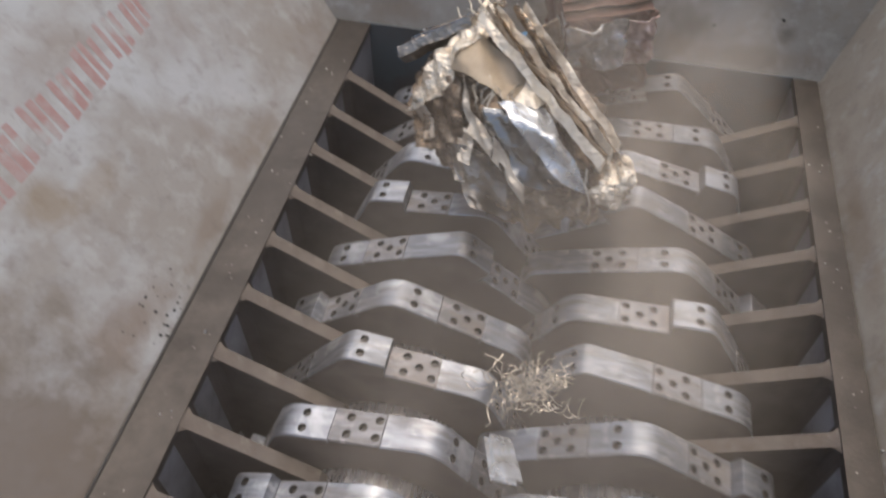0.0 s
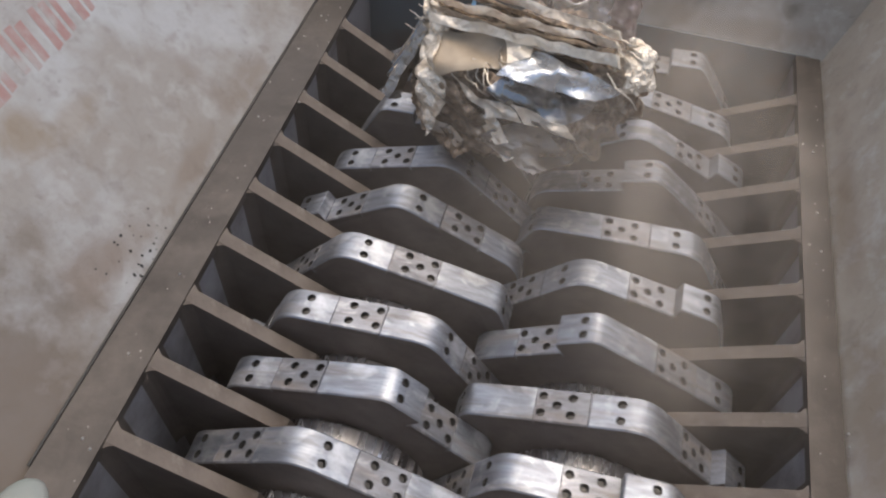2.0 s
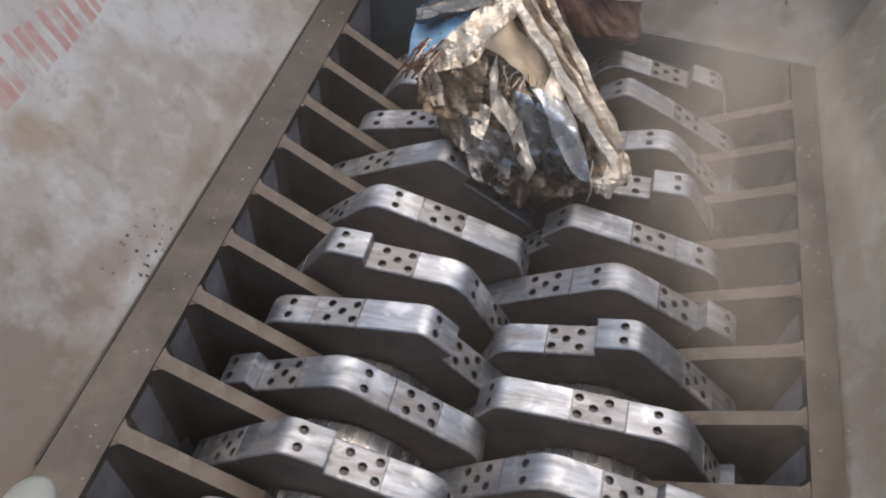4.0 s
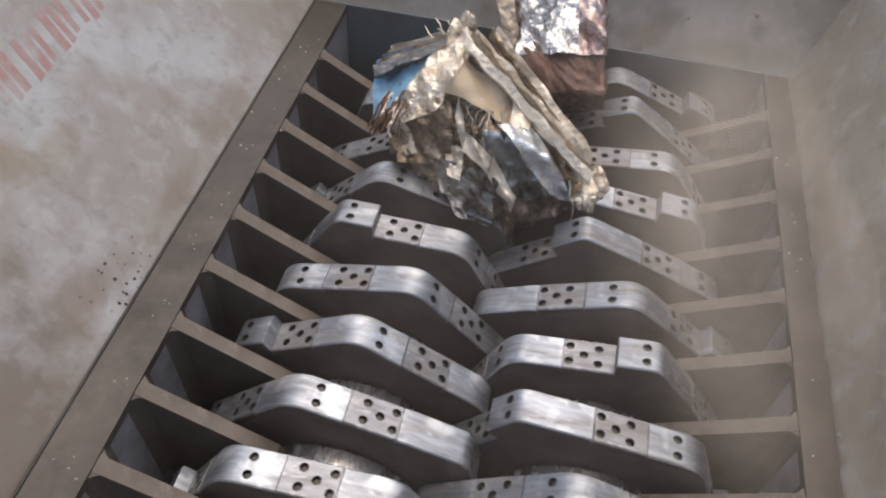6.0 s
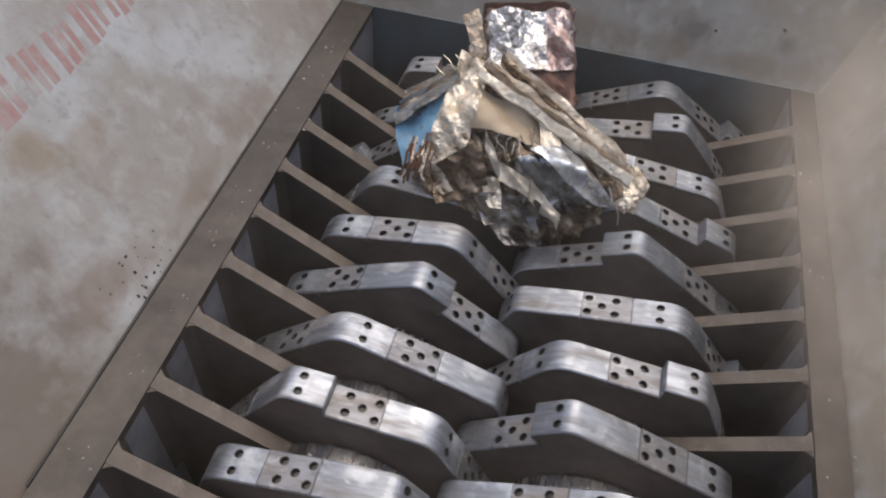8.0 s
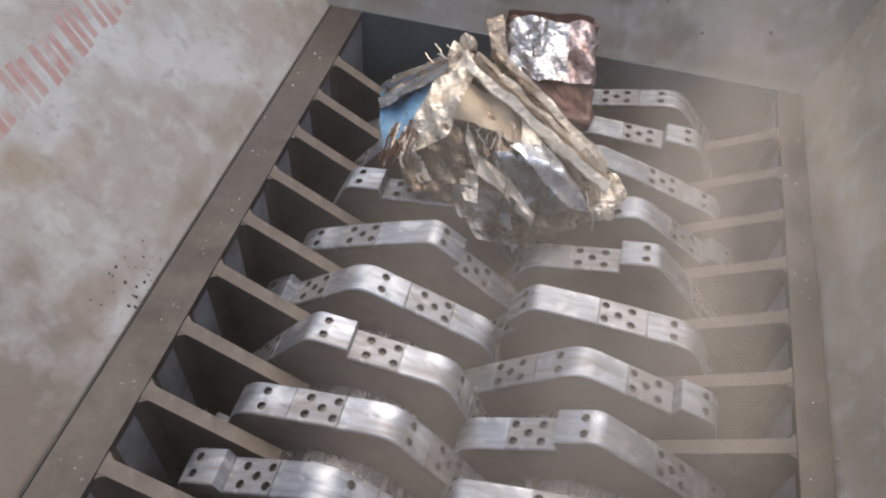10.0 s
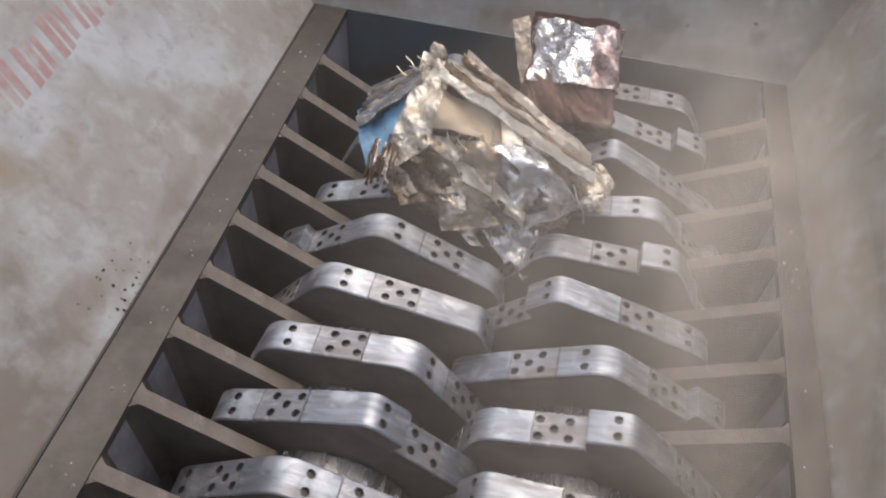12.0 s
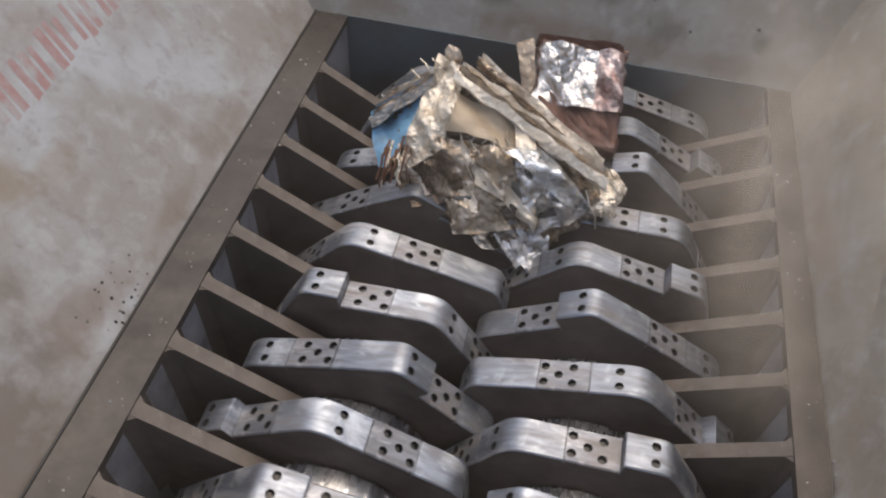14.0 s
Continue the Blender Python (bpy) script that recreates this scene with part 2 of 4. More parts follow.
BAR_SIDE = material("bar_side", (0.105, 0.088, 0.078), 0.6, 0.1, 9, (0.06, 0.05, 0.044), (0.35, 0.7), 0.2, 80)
SPATTER = material("weld_spatter", (0.55, 0.53, 0.50), 0.35, 0.8)
TEAL = material("teal_paint", (0.19, 0.235, 0.23), 0.6, 0.0, 12, (0.25, 0.26, 0.25))
SILVER = material("silver_sheet", (0.80, 0.83, 0.86), 0.26, 0.75, 14, (0.60, 0.62, 0.64), (0.45, 0.7), 0.8, 26, bump_dist=0.012)
GOLD = material("gold_foil", (0.95, 0.865, 0.735), 0.27, 0.55, 14, (0.52, 0.39, 0.26), (0.50, 0.68), 1.0, 46, bump_dist=0.020)
DARK_FOIL = material("dark_foil", (0.42, 0.40, 0.37), 0.22, 0.9, 9, (0.22, 0.195, 0.17), (0.4, 0.65), 0.9, 34, bump_dist=0.018)
# mirror-like silver, its base greyed to paint in dark reflections
GREYED_FOIL = material("bulging_foil", (0.34, 0.36, 0.38), 0.13, 0.95, 7, (0.17, 0.175, 0.18), (0.4, 0.65), 0.8, 22, bump_dist=0.016)
# dull brown scrap, darkened further to paint the shade on the bale's underside
CORE_M = material("scrap_core", (0.27, 0.205, 0.15), 0.30, 0.7, 14, (0.10, 0.072, 0.052), (0.42, 0.66), 1.0, 40,
                  (0.62, 0.52, 0.41), 13, (0.57, 0.68), bump_dist=0.018)
BEIGE = material("beige_sheet", (0.44, 0.36, 0.265), 0.5, 0.0, 10, (0.31, 0.24, 0.17), (0.4, 0.7), 0.35, 40, bump_dist=0.006)
BLUE = material("blue_sheet", (0.24, 0.50, 0.76), 0.35, 0.0, 10, (0.12, 0.27, 0.42), (0.5, 0.7), 0.35, 30, bump_dist=0.006)
DULL = material("dull_sheet", (0.54, 0.455, 0.365), 0.36, 0.5, 18, (0.22, 0.165, 0.12), (0.42, 0.66), 0.9, 44, bump_dist=0.012)
TAN_FOIL = material("tan_foil", (0.68, 0.585, 0.475), 0.22, 0.9, 20, (0.44, 0.35, 0.265), (0.45, 0.64), 1.0, 40, bump_dist=0.02)
RUST = material("rusty_strand", (0.21, 0.11, 0.065), 0.5, 0.4, 20, (0.12, 0.055, 0.035))
WHITE_SHEET = material("white_sheet", (0.84, 0.77, 0.66), 0.36, 0.3, 14, (0.60, 0.51, 0.41), (0.48, 0.70), 1.0, 40, bump_dist=0.014)
CRINKLE = material("crinkled_silver", (0.82, 0.82, 0.82), 0.2, 0.95, 22, (0.60, 0.575, 0.55), (0.47, 0.62), 1.0, 38, bump_dist=0.02)
WIRE = material("pale_wire", (0.70, 0.66, 0.58), 0.35, 0.6, 20, (0.45, 0.40, 0.33))
RED = material("faded_red_paint", (0.335, 0.20, 0.19), 0.6, 0.0, 26, (0.35, 0.265, 0.255), (0.40, 0.60), 0.1, 60, (0.355, 0.345, 0.34), 12, (0.56, 0.68))
GROUND_M = material("ground_concrete", (0.30, 0.29, 0.27), 0.8, 0.0, 2, (0.22, 0.21, 0.2))
FOIL = material("crushed_foil", (0.68, 0.60, 0.51), 0.45, 0.55, 9, (0.34, 0.27, 0.2), (0.45, 0.68), 0.35, 40)
COPPER = material("copper_scrap", (0.125, 0.064, 0.050), 0.5, 0.3, 16, (0.20, 0.14, 0.12), (0.5, 0.7), 0.6, 40, bump_dist=0.01)

# ---------------------------------------------------------------- structure
bm = bmesh.new()
box(bm, -400, 400, -400, 400, -0.92, -0.801)
tagged(part("ground", bm, GROUND_M), "grey concrete yard floor under the shredder", "ground", kind="structure")

# the chamber's frame: four walls, each with a flange on top
def chamber():
    root = tagged(new("shredder_chamber"), "dusty steel cutting chamber frame with a flat flange", "machine frame")
    for name, a in (("side_wall", (X_L - 0.03, X_L, Y_FRONT, Y_BACK)), ("side_wall", (X_R, X_R + 0.03, Y_FRONT, Y_BACK))):
        b = bmesh.new()
        box(b, *a, -0.75, -0.021)
        part(name, b, CHAMBER, root)
    b = bmesh.new()
    box(b, X_L - 0.03, X_R + 0.03, Y_BACK, Y_BACK + 0.03, -0.75, 0.0)
    part("end_wall", b, BLUEGREY, root, "blue-grey painted end wall")
    b = bmesh.new()
    box(b, X_L - 0.03, X_R + 0.03, Y_FRONT - 0.03, Y_FRONT, -0.75, -0.021)
    part("end_wall", b, BLUEGREY, root)
    b = bmesh.new()
    box(b, X_L - 0.03, X_R + 0.03, Y_FRONT - 0.03, Y_BACK + 0.03, -0.80, -0.752)
    part("bottom", b, CHAMBER, root)
    for x0, x1 in ((X_L - RIM, X_L + 0.004), (X_R - 0.004, X_R + RIM_R)):
        b = bmesh.new()
        box(b, x0, x1, Y_FRONT, Y_BACK, -0.02, 0)
        bevel(b, 0.003)
        part("flange", b, RIM_M, root)
    # added black strip: paints the shade of the gap between flange and plate
    b = bmesh.new()
    box(b, X_L - RIM - 0.006, X_L - RIM - 0.001, -1.30, Y_BACK, -0.02, 0.0025)
    part("gap_shade_strip", b, SHADE_TAR_M, root, "black strip added as the shade of the gap along the hopper plate")
    for k in range(10):
        for x in (X_L - 0.036, X_R + 0.036):
            for j in range(4):
                b = bmesh.new()
                bmesh.ops.create_icosphere(b, subdivisions=1, radius=random.choice((0.0010, 0.0014, 0.0020, 0.0034)),
                                           matrix=pose(x + random.gauss(0, 0.018), -k * P + random.uniform(-0.05, 0.05), 0.0))
                part("weld_spatter", b, SPATTER, root)
    b = bmesh.new()
    bmesh.ops.create_uvsphere(b, u_segments=20, v_segments=12, radius=1, matrix=pose(-0.065, -1.375, 0.0) @ Matrix.Diagonal((0.045, 0.06, 0.022, 1)))
    part("corner_gusset", b, TEAL, root, "pale teal painted corner gusset", smooth=60)
    return root


chamber()

# comb bars between the discs: left ones at k * P, right ones half a pitch on
BAR_T = 0.030
def comb_bar(side):
    b = bmesh.new()
    prof = [(0, -0.002), (0.25, -0.148), (0.262, -0.175), (0.235, -0.30), (0.235, -0.50), (0, -0.50)]
    if side > 0:
        prof = [(-x, z) for x, z in prof]
    prism(b, prof, -BAR_T / 2, BAR_T / 2)
    bevel(b, 0.003)
    # welded fillets that round the corners of the pockets
    r, out = 0.030, -1 if side > 0 else 1
    for way in (-1, 1):
        line = [(0, 0)] + [(r * (1 - math.sin(a)), r * (1 - math.cos(a))) for a in [math.pi / 2 * i / 5 for i in range(6)]]
        tops = [b.verts.new((out * x, way * (BAR_T / 2 - 0.003 + y), -0.004 - x * 0.584)) for x, y in line]
        lows = [b.verts.new((v.co.x, v.co.y, -0.30)) for v in tops]
        b.faces.new(tops)
        b.faces.new(lows[::-1])
        for i in range(len(tops)):
            j = (i + 1) % len(tops)
            b.faces.new((tops[i], lows[i], lows[j], tops[j]))
    me = mesh_of("comb_bar", b)
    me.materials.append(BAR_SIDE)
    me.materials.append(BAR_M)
    # upward faces take the lighter brown, all other faces the darker one
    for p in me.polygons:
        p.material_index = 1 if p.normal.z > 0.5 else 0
    return me


bar_l, bar_r = comb_bar(-1), comb_bar(1)
N_ROWS = 12
for k in range(N_ROWS):
    for me, x, y in ((bar_l, X_L, -k * P - 0.012), (bar_r, X_R, -k * P + 0.052)):
        ob = part("comb_bar", me, None, m=pose(x, y, 0))
        tagged(ob, "dusty brown steel scraper bar sloping down to the cutters", "scraper bar", "scraper bars")

# hopper plates
SLOPE_L = 50
def plate(name, profile_a, profile_b, label, paint):
    """A thick plate between two edges; each edge a pair of points (bottom, top)."""
    b = bmesh.new()
    (a0, a1), (b0, b1) = [[Vector(p) for p in e] for e in (profile_a, profile_b)]
    n = (a1 - a0).cross(b0 - a0).normalized() * 0.012
    q = [b.verts.new(p) for p in (a0, b0, b1, a1)] + [b.verts.new(p + n) for p in (a0, b0, b1, a1)]
    for f in ((0, 1, 2, 3), (7, 6, 5, 4), (0, 4, 5, 1), (1, 5, 6, 2), (2, 6, 7, 3), (3, 7, 4, 0)):
        b.faces.new([q[i] for i in f])
    return tagged(part(name, b, paint), label, "hopper plate", "hopper plates")


H_BACK, H_SIDE = 0.42, 0.62     # heights of the hopper's end and side plates
sx = math.cos(radians(SLOPE_L)) / math.sin(radians(SLOPE_L))
FLARE_B, FLARE_R = 0.42, 0.38   # how far a plate leans out for each metre of height
XO_L, XO_R = X_L - RIM, X_R + RIM_R
Y_OUT = Y_FRONT - 0.1


def at_left(y, z):
    return (XO_L - 0.005 - sx * z, y, z - 0.014)


def at_right(y, z):
    return (XO_R + 0.004 + FLARE_R * z, y, z - 0.014)


plate("hopper_plate", (at_left(Y_OUT, 0), at_left(Y_OUT, H_SIDE)), (at_left(Y_BACK, 0), at_left(Y_BACK + FLARE_B * H_SIDE, H_SIDE)),
      "stained grey steel hopper side plate with faded red lettering", PLATE)
plate("hopper_plate", (at_right(Y_OUT, H_SIDE), at_right(Y_OUT, 0)), (at_right(Y_BACK + FLARE_B * H_SIDE, H_SIDE), at_right(Y_BACK, 0)),
      "dusty beige-grey steel hopper side plate", DUSTY_PLATE)
plate("hopper_plate", (at_left(Y_BACK, 0), at_left(Y_BACK + FLARE_B * H_BACK, H_BACK)), (at_right(Y_BACK, 0), at_right(Y_BACK + FLARE_B * H_BACK, H_BACK)),
      "dusty grey steel hopper end plate with dark spots", END_PLATE)

plate("hopper_plate", (at_left(Y_OUT - 0.15, H_BACK), at_left(Y_OUT, 0)), (at_right(Y_OUT - 0.15, H_BACK), at_right(Y_OUT, 0)),
      "plain grey steel hopper plate at the feeding end", DUSTY_PLATE)

# black tar spots on the side plate and the end plate
def spot(x, y, z, r, tilt, parent):
    b = bmesh.new()
    cylinder(b, 1, 0.002, 9, Matrix())
    for v in b.verts:
        v.co.xy *= 1 + 0.35 * noise.noise(Vector((v.co.x * 2 + x * 50, v.co.y * 2 + y * 50, 0)))
    part("tar_spot", b, SHADE_TAR_M, parent, m=pose(x, y, z, *tilt) @ Matrix.Diagonal((r, r * random.uniform(0.6, 1.3), 1, 1)))


random.seed(5)
left_plate, end_plate = bpy.data.objects["hopper_plate"], bpy.data.objects["hopper_plate.002"]
for i in range(26):
    u, y = 0.012 + random.random() ** 1.3 * 0.085, -0.865 + random.gauss(0, 0.042)
    x, _, z = at_left(y, u * math.sin(radians(SLOPE_L)))
    spot(x, y, z, random.choice((0.0014, 0.002, 0.003, 0.0042)), (0, SLOPE_L, 0), left_plate)
lean = math.degrees(math.atan(FLARE_B))
for x, z, r in ((0.95, 0.10, 0.004), (1.12, 0.13, 0.005), (0.84, 0.16, 0.003), (0.30, 0.12, 0.004)):
    spot(x, Y_BACK + FLARE_B * z - 0.0005, z + 0.004, r, (90 - lean, 0, 0), end_plate)

# ---------------------------------------------------------------- cutter shafts
HALF = APOTHEM * math.tan(radians(30))
STEP_S, HOLE_S, FIVE_S = 0.052, 0.108, -0.012


def facet(k, s, lift):
    """A point (x, z) on facet k of a disc, s metres along it from its middle, lift metres above it."""
    a, r = radians(60 * k), APOTHEM + lift
    return (r * math.sin(a) + s * math.cos(a), r * math.cos(a) - s * math.sin(a))


def rounded(corner, before, after, cut, n=4):
    """Points of a curve that rounds off a corner between two neighbours."""
    c, b, a = Vector(corner), Vector(before), Vector(after)
    p, q = c + (b - c).normalized() * cut, c + (a - c).normalized() * cut
    return [tuple((1 - t) ** 2 * p + 2 * t * (1 - t) * c + t * t * q) for t in [i / n for i in range(n + 1)]]


def plate_mesh(name, outer, inner, holes, radius=0.0088, side=None, top=None):
    """A bolted plate: an outer line and an inner line of (x, z) from one end to the other, drilled with holes.
    holes: (index of the outer stretch, distance along it, y)."""
    b = bmesh.new()
    w = DISC_T / 2
    c_ = 0.0028
    of = [b.verts.new((x, -w + c_, z)) for x, z in outer]
    ob_ = [b.verts.new((x, w - c_, z)) for x, z in outer]
    near = [(x * (1 - c_ / math.hypot(x, z)), z * (1 - c_ / math.hypot(x, z))) for x, z in outer]
    cf = [b.verts.new((x, -w, z)) for x, z in near]
    cb = [b.verts.new((x, w, z)) for x, z in near]
    for p_, q_ in ((of, cf), (ob_, cb)):
        for i in range(len(outer) - 1):
            b.faces.new((p_[i], p_[i + 1], q_[i + 1], q_[i])).material_index = 1
    nf = [b.verts.new((x, -w, z)) for x, z in inner]
    nb = [b.verts.new((x, w, z)) for x, z in inner]
    for ring in (cf + nf[::-1], cb + nb[::-1]):
        f = b.faces.new(ring)
        f.material_index = 0
    for u in (0, -1):
        f = b.faces.new((cf[u], of[u], ob_[u], cb[u], nb[u], nf[u]))
        f.material_index = 1
    for i in range(len(outer) - 1):
        mine = [(d, y) for j, d, y in holes if j == i]
        quad = (of[i], of[i + 1], ob_[i + 1], ob_[i])
        if not mine:
            b.faces.new(quad).material_index = 1
            continue
        p, q = Vector((outer[i][0], 0, outer[i][1])), Vector((outer[i + 1][0], 0, outer[i + 1][1]))
        along = (q - p).normalized()
        normal = Vector((-along.z, 0, along.x))
        if normal.dot(p) < 0:
            normal = -normal
        edges = []
        for c in range(4):
            edges.append(b.edges.get((quad[c], quad[(c + 1) % 4])) or b.edges.new((quad[c], quad[(c + 1) % 4])))
        for d, y in mine:
            centre = p + along * d + Vector((0, y, 0))
            ring = [b.verts.new(centre + radius * (along * math.cos(t) + Vector((0, math.sin(t), 0)))) for t in [math.tau * c / 12 for c in range(12)]]
            # hole walls and bottom coloured near-black, shade painted into their depth
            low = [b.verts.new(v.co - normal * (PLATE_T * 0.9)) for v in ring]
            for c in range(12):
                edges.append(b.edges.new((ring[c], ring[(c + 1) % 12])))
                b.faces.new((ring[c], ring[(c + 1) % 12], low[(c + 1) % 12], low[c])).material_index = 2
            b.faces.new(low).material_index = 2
        made = bmesh.ops.triangle_fill(b, use_beauty=True, use_dissolve=False, edges=edges)
        for g in made["geom"]:
            if isinstance(g, bmesh.types.BMFace):
                g.material_index = 1
    me = bpy.data.meshes.new(name)
    bmesh.ops.recalc_face_normals(b, faces=b.faces)
    b.to_mesh(me)
    b.free()
    for m in (side, top, SHADE_TAR_M):
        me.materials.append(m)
    return me


def mirrored(pts, sign):
    return [(x * sign, z) for x, z in pts]


def disc_meshes(sign):
    """The body of a disc and its three kinds of plates, at facet 0. sign -1: the mirror image."""
    low = -PLATE_T
    r = (APOTHEM + low) / math.cos(radians(30))
    b = bmesh.new()
    prism(b, [(r * math.sin(radians(a)) * sign, r * math.cos(radians(a))) for a in range(30, 390, 60)], -DISC_T / 2 + 0.001, DISC_T / 2 - 0.001)
    body = mesh_of("disc_body", b)
    body.materials.append(DISC_SIDE)
    y = 0.0178
    # the middle plate with five bolts
    s0, s1 = -0.052, STEP_S - 0.002
    outer, inner = [facet(0, s0, 0.001), facet(0, s1, 0.001)], [facet(0, s0, low), facet(0, s1, low)]
    five = [(0, FIVE_S + u * 0.0285 - s0, v * y) for u, v in ((-1, -1), (-1, 1), (0, 0), (1, -1), (1, 1))]
    knife = plate_mesh("knife_plate", mirrored(outer, sign), mirrored(inner, sign), five, side=DISC_SIDE, top=KNIFE_M)
    # plain corner plate, from behind the knife plate round the corner to the next facet
    corner = facet(0, HALF, 0)
    bend = rounded(corner, facet(0, STEP_S, 0), facet(1, -0.05, 0), 0.040, 6)
    outer = [facet(0, STEP_S, 0)] + bend + [facet(1, -0.054, 0)]
    inner = [facet(0, STEP_S, low), facet(0, HALF + low * math.tan(radians(30)), low), facet(1, -0.054, low)]
    two = [(0, HOLE_S - STEP_S, v * 0.0165) for v in (-1, 1)]
    cap = plate_mesh("corner_plate", mirrored(outer, sign), mirrored(inner, sign), two, side=DISC_SIDE, top=DISC_RIM)
    # claw: the same, raised, with a flank that runs down behind it
    nose = facet(0, 0.135, CLAW)
    foot = facet(1, -0.068, 0.001)
    bend = rounded(nose, facet(0, STEP_S, CLAW), foot, 0.020)
    outer = rounded(facet(0, STEP_S, CLAW), facet(0, STEP_S, 0), facet(0, HALF, CLAW), 0.003, 2) + bend + [foot, facet(1, -0.054, 0)]
    claw = plate_mesh("claw", mirrored(outer, sign), mirrored(inner, sign), [(2, HOLE_S - 0.004 - STEP_S, v * 0.0165) for v in (-1, 1)],
                      side=DISC_SIDE, top=DISC_RIM)
    for me in (knife, cap, claw):
        smooth_by_angle(me, 22)
    return body, knife, cap, claw


def bolt_mesh():
    b = bmesh.new()
    cylinder(b, 0.0062, 0.006, 10, Matrix())
    bevel(b, 0.001)
    return mesh_of("bolt", b)


bolt_me = bolt_mesh()


def cutter_shaft(axis_x, sign, phase, y_zero, behind, ahead, clawed):
    """clawed(i, k): whether facet k of disc i carries a claw."""
    root = tagged(new("cutter_shaft"), "worn steel cutter shaft with staggered clawed discs, turning inwards", "cutter shaft", "cutter shafts")
    root.location = (axis_x, 0, AXIS_Z)
    b = bmesh.new()
    cylinder(b, 0.085, Y_BACK - Y_FRONT - 0.02, 32, pose(0, (Y_BACK + Y_FRONT) / 2, 0, 90))
    part("shaft_core", b, DISC_SIDE, root, "dark shaft core", smooth=40)
    body, knife, cap, claw = disc_meshes(sign)
    b = bmesh.new()
    cylinder(b, 0.170, P - DISC_T - 0.004, 48, pose(0, 0, 0, 90))
    bevel(b, 0.003)
    ring = mesh_of("spacer_ring", b)
    smooth_by_angle(ring)
    b = bmesh.new()
    box(b, -0.0035, 0.0035, -(P - DISC_T - 0.012) / 2, (P - DISC_T - 0.012) / 2, 0.164, 0.178)
    bevel(b, 0.0012)
    ridge = mesh_of("ridge", b)
    for i in range(-behind, ahead + 1):
        y = y_zero - i * P
        turn = phase - sign * STAGGER * i
        disc = part("cutter_disc", body, None, root, "hooked cutter disc", m=Matrix.Translation((0, y, 0)) @ pose(0, 0, 0, 0, turn, 0))
        spacer = part("spacer_ring", ring, RING_M, root, "worn ribbed spacer ring", m=pose(0, y - P / 2, 0))
        for k in range(24):
            part("ridge", ridge, RIDGE_M, spacer, m=pose(0, 0, 0, 0, 15 * k, 0))
        for k in range(6):
            m = pose(0, 0, 0, 0, 60 * k * sign, 0)
            part("knife_plate", knife, None, disc, "worn plate with five bolt holes", m=m)
            raised = clawed(i, k)
            part("claw" if raised else "corner_plate", claw if raised else cap, None, disc, m=m)
            for s, dy, up in [(FIVE_S + u * 0.0285, v * 0.0178, 0) for u, v in ((-1, -1), (-1, 1), (0, 0), (1, -1), (1, 1))] + \
                             [(HOLE_S, v * 0.0165, CLAW if raised else 0) for v in (-1, 1)]:
                x, z = facet(k, s, up - 0.0105)
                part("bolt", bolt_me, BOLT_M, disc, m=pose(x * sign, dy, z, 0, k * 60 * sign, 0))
    return root


shaft_r = cutter_shaft(AXIS_R, 1, PHASE_R, DISC_Y_R, 5, 6, lambda i, k: k % 2 == 0)
shaft_l = cutter_shaft(AXIS_L, -1, PHASE_L, DISC_Y_L, 5, 6, lambda i, k: (k + (i + 2) // 2) % 3 == 0)


# ---------------------------------------------------------------- scrap
def crease(p, scale):
    """A height between 0 and 1 with sharp folds, like crumpled sheet."""
    d = noise.voronoi(p * scale, distance_metric="DISTANCE", exponent=2.5)[0]
    return min(1.0, (d[1] - d[0]) * 1.4)


def along_folds(q):
    """Stretches space so that folds run down the bale's front."""
    return Vector((0.40 * (0.55 * q.x - 0.83 * q.y), 1.35 * (0.83 * q.x + 0.55 * q.y), q.z))


def crumpled_core(points, detail, amount, seed):
    b = bmesh.new()
    for p in points:
        b.verts.new(p)
    made = bmesh.ops.convex_hull(b, input=b.verts)
    inside = [g for g in made["geom_interior"] if isinstance(g, bmesh.types.BMVert)]
    bmesh.ops.delete(b, geom=inside, context="VERTS")
    bmesh.ops.triangulate(b, faces=b.faces)
    for _ in range(detail):
        long = [e for e in b.edges if e.calc_length() > 0.012]
        if not long:
            break
        bmesh.ops.subdivide_edges(b, edges=long, cuts=1, use_grid_fill=True)
        bmesh.ops.triangulate(b, faces=[f for f in b.faces if len(f.verts) > 3])
    for _ in range(3):
        bmesh.ops.smooth_vert(b, verts=b.verts, factor=0.5, use_axis_x=True, use_axis_y=True, use_axis_z=True)
    b.normal_update()
    off = Vector((seed * 3.1, seed * 1.7, 0))
    moves = []
    for v in b.verts:
        q = v.co + off
        f = along_folds(q) + 0.02 * noise.noise_vector(q * 12)
        h = crease(f, 16) * 0.7 + crease(f, 40) * 0.35 + 0.5 * noise.noise(q * 9)
        moves.append(v.normal * (h - 0.35) * amount)
    for v, d in zip(b.verts, moves):
        v.co += d
    bmesh.ops.smooth_vert(b, verts=b.verts, factor=0.35, use_axis_x=True, use_axis_y=True, use_axis_z=True)
    return b


def on_core(tree, x, y, lift):
    """The core's front at (x, y) in the bale's own space, raised by lift."""
    hit = tree.ray_cast(Vector((x, y, 1)), Vector((0, 0, -1)))[0]
    return Vector((x, y, (hit.z if hit else 0.02) + lift))


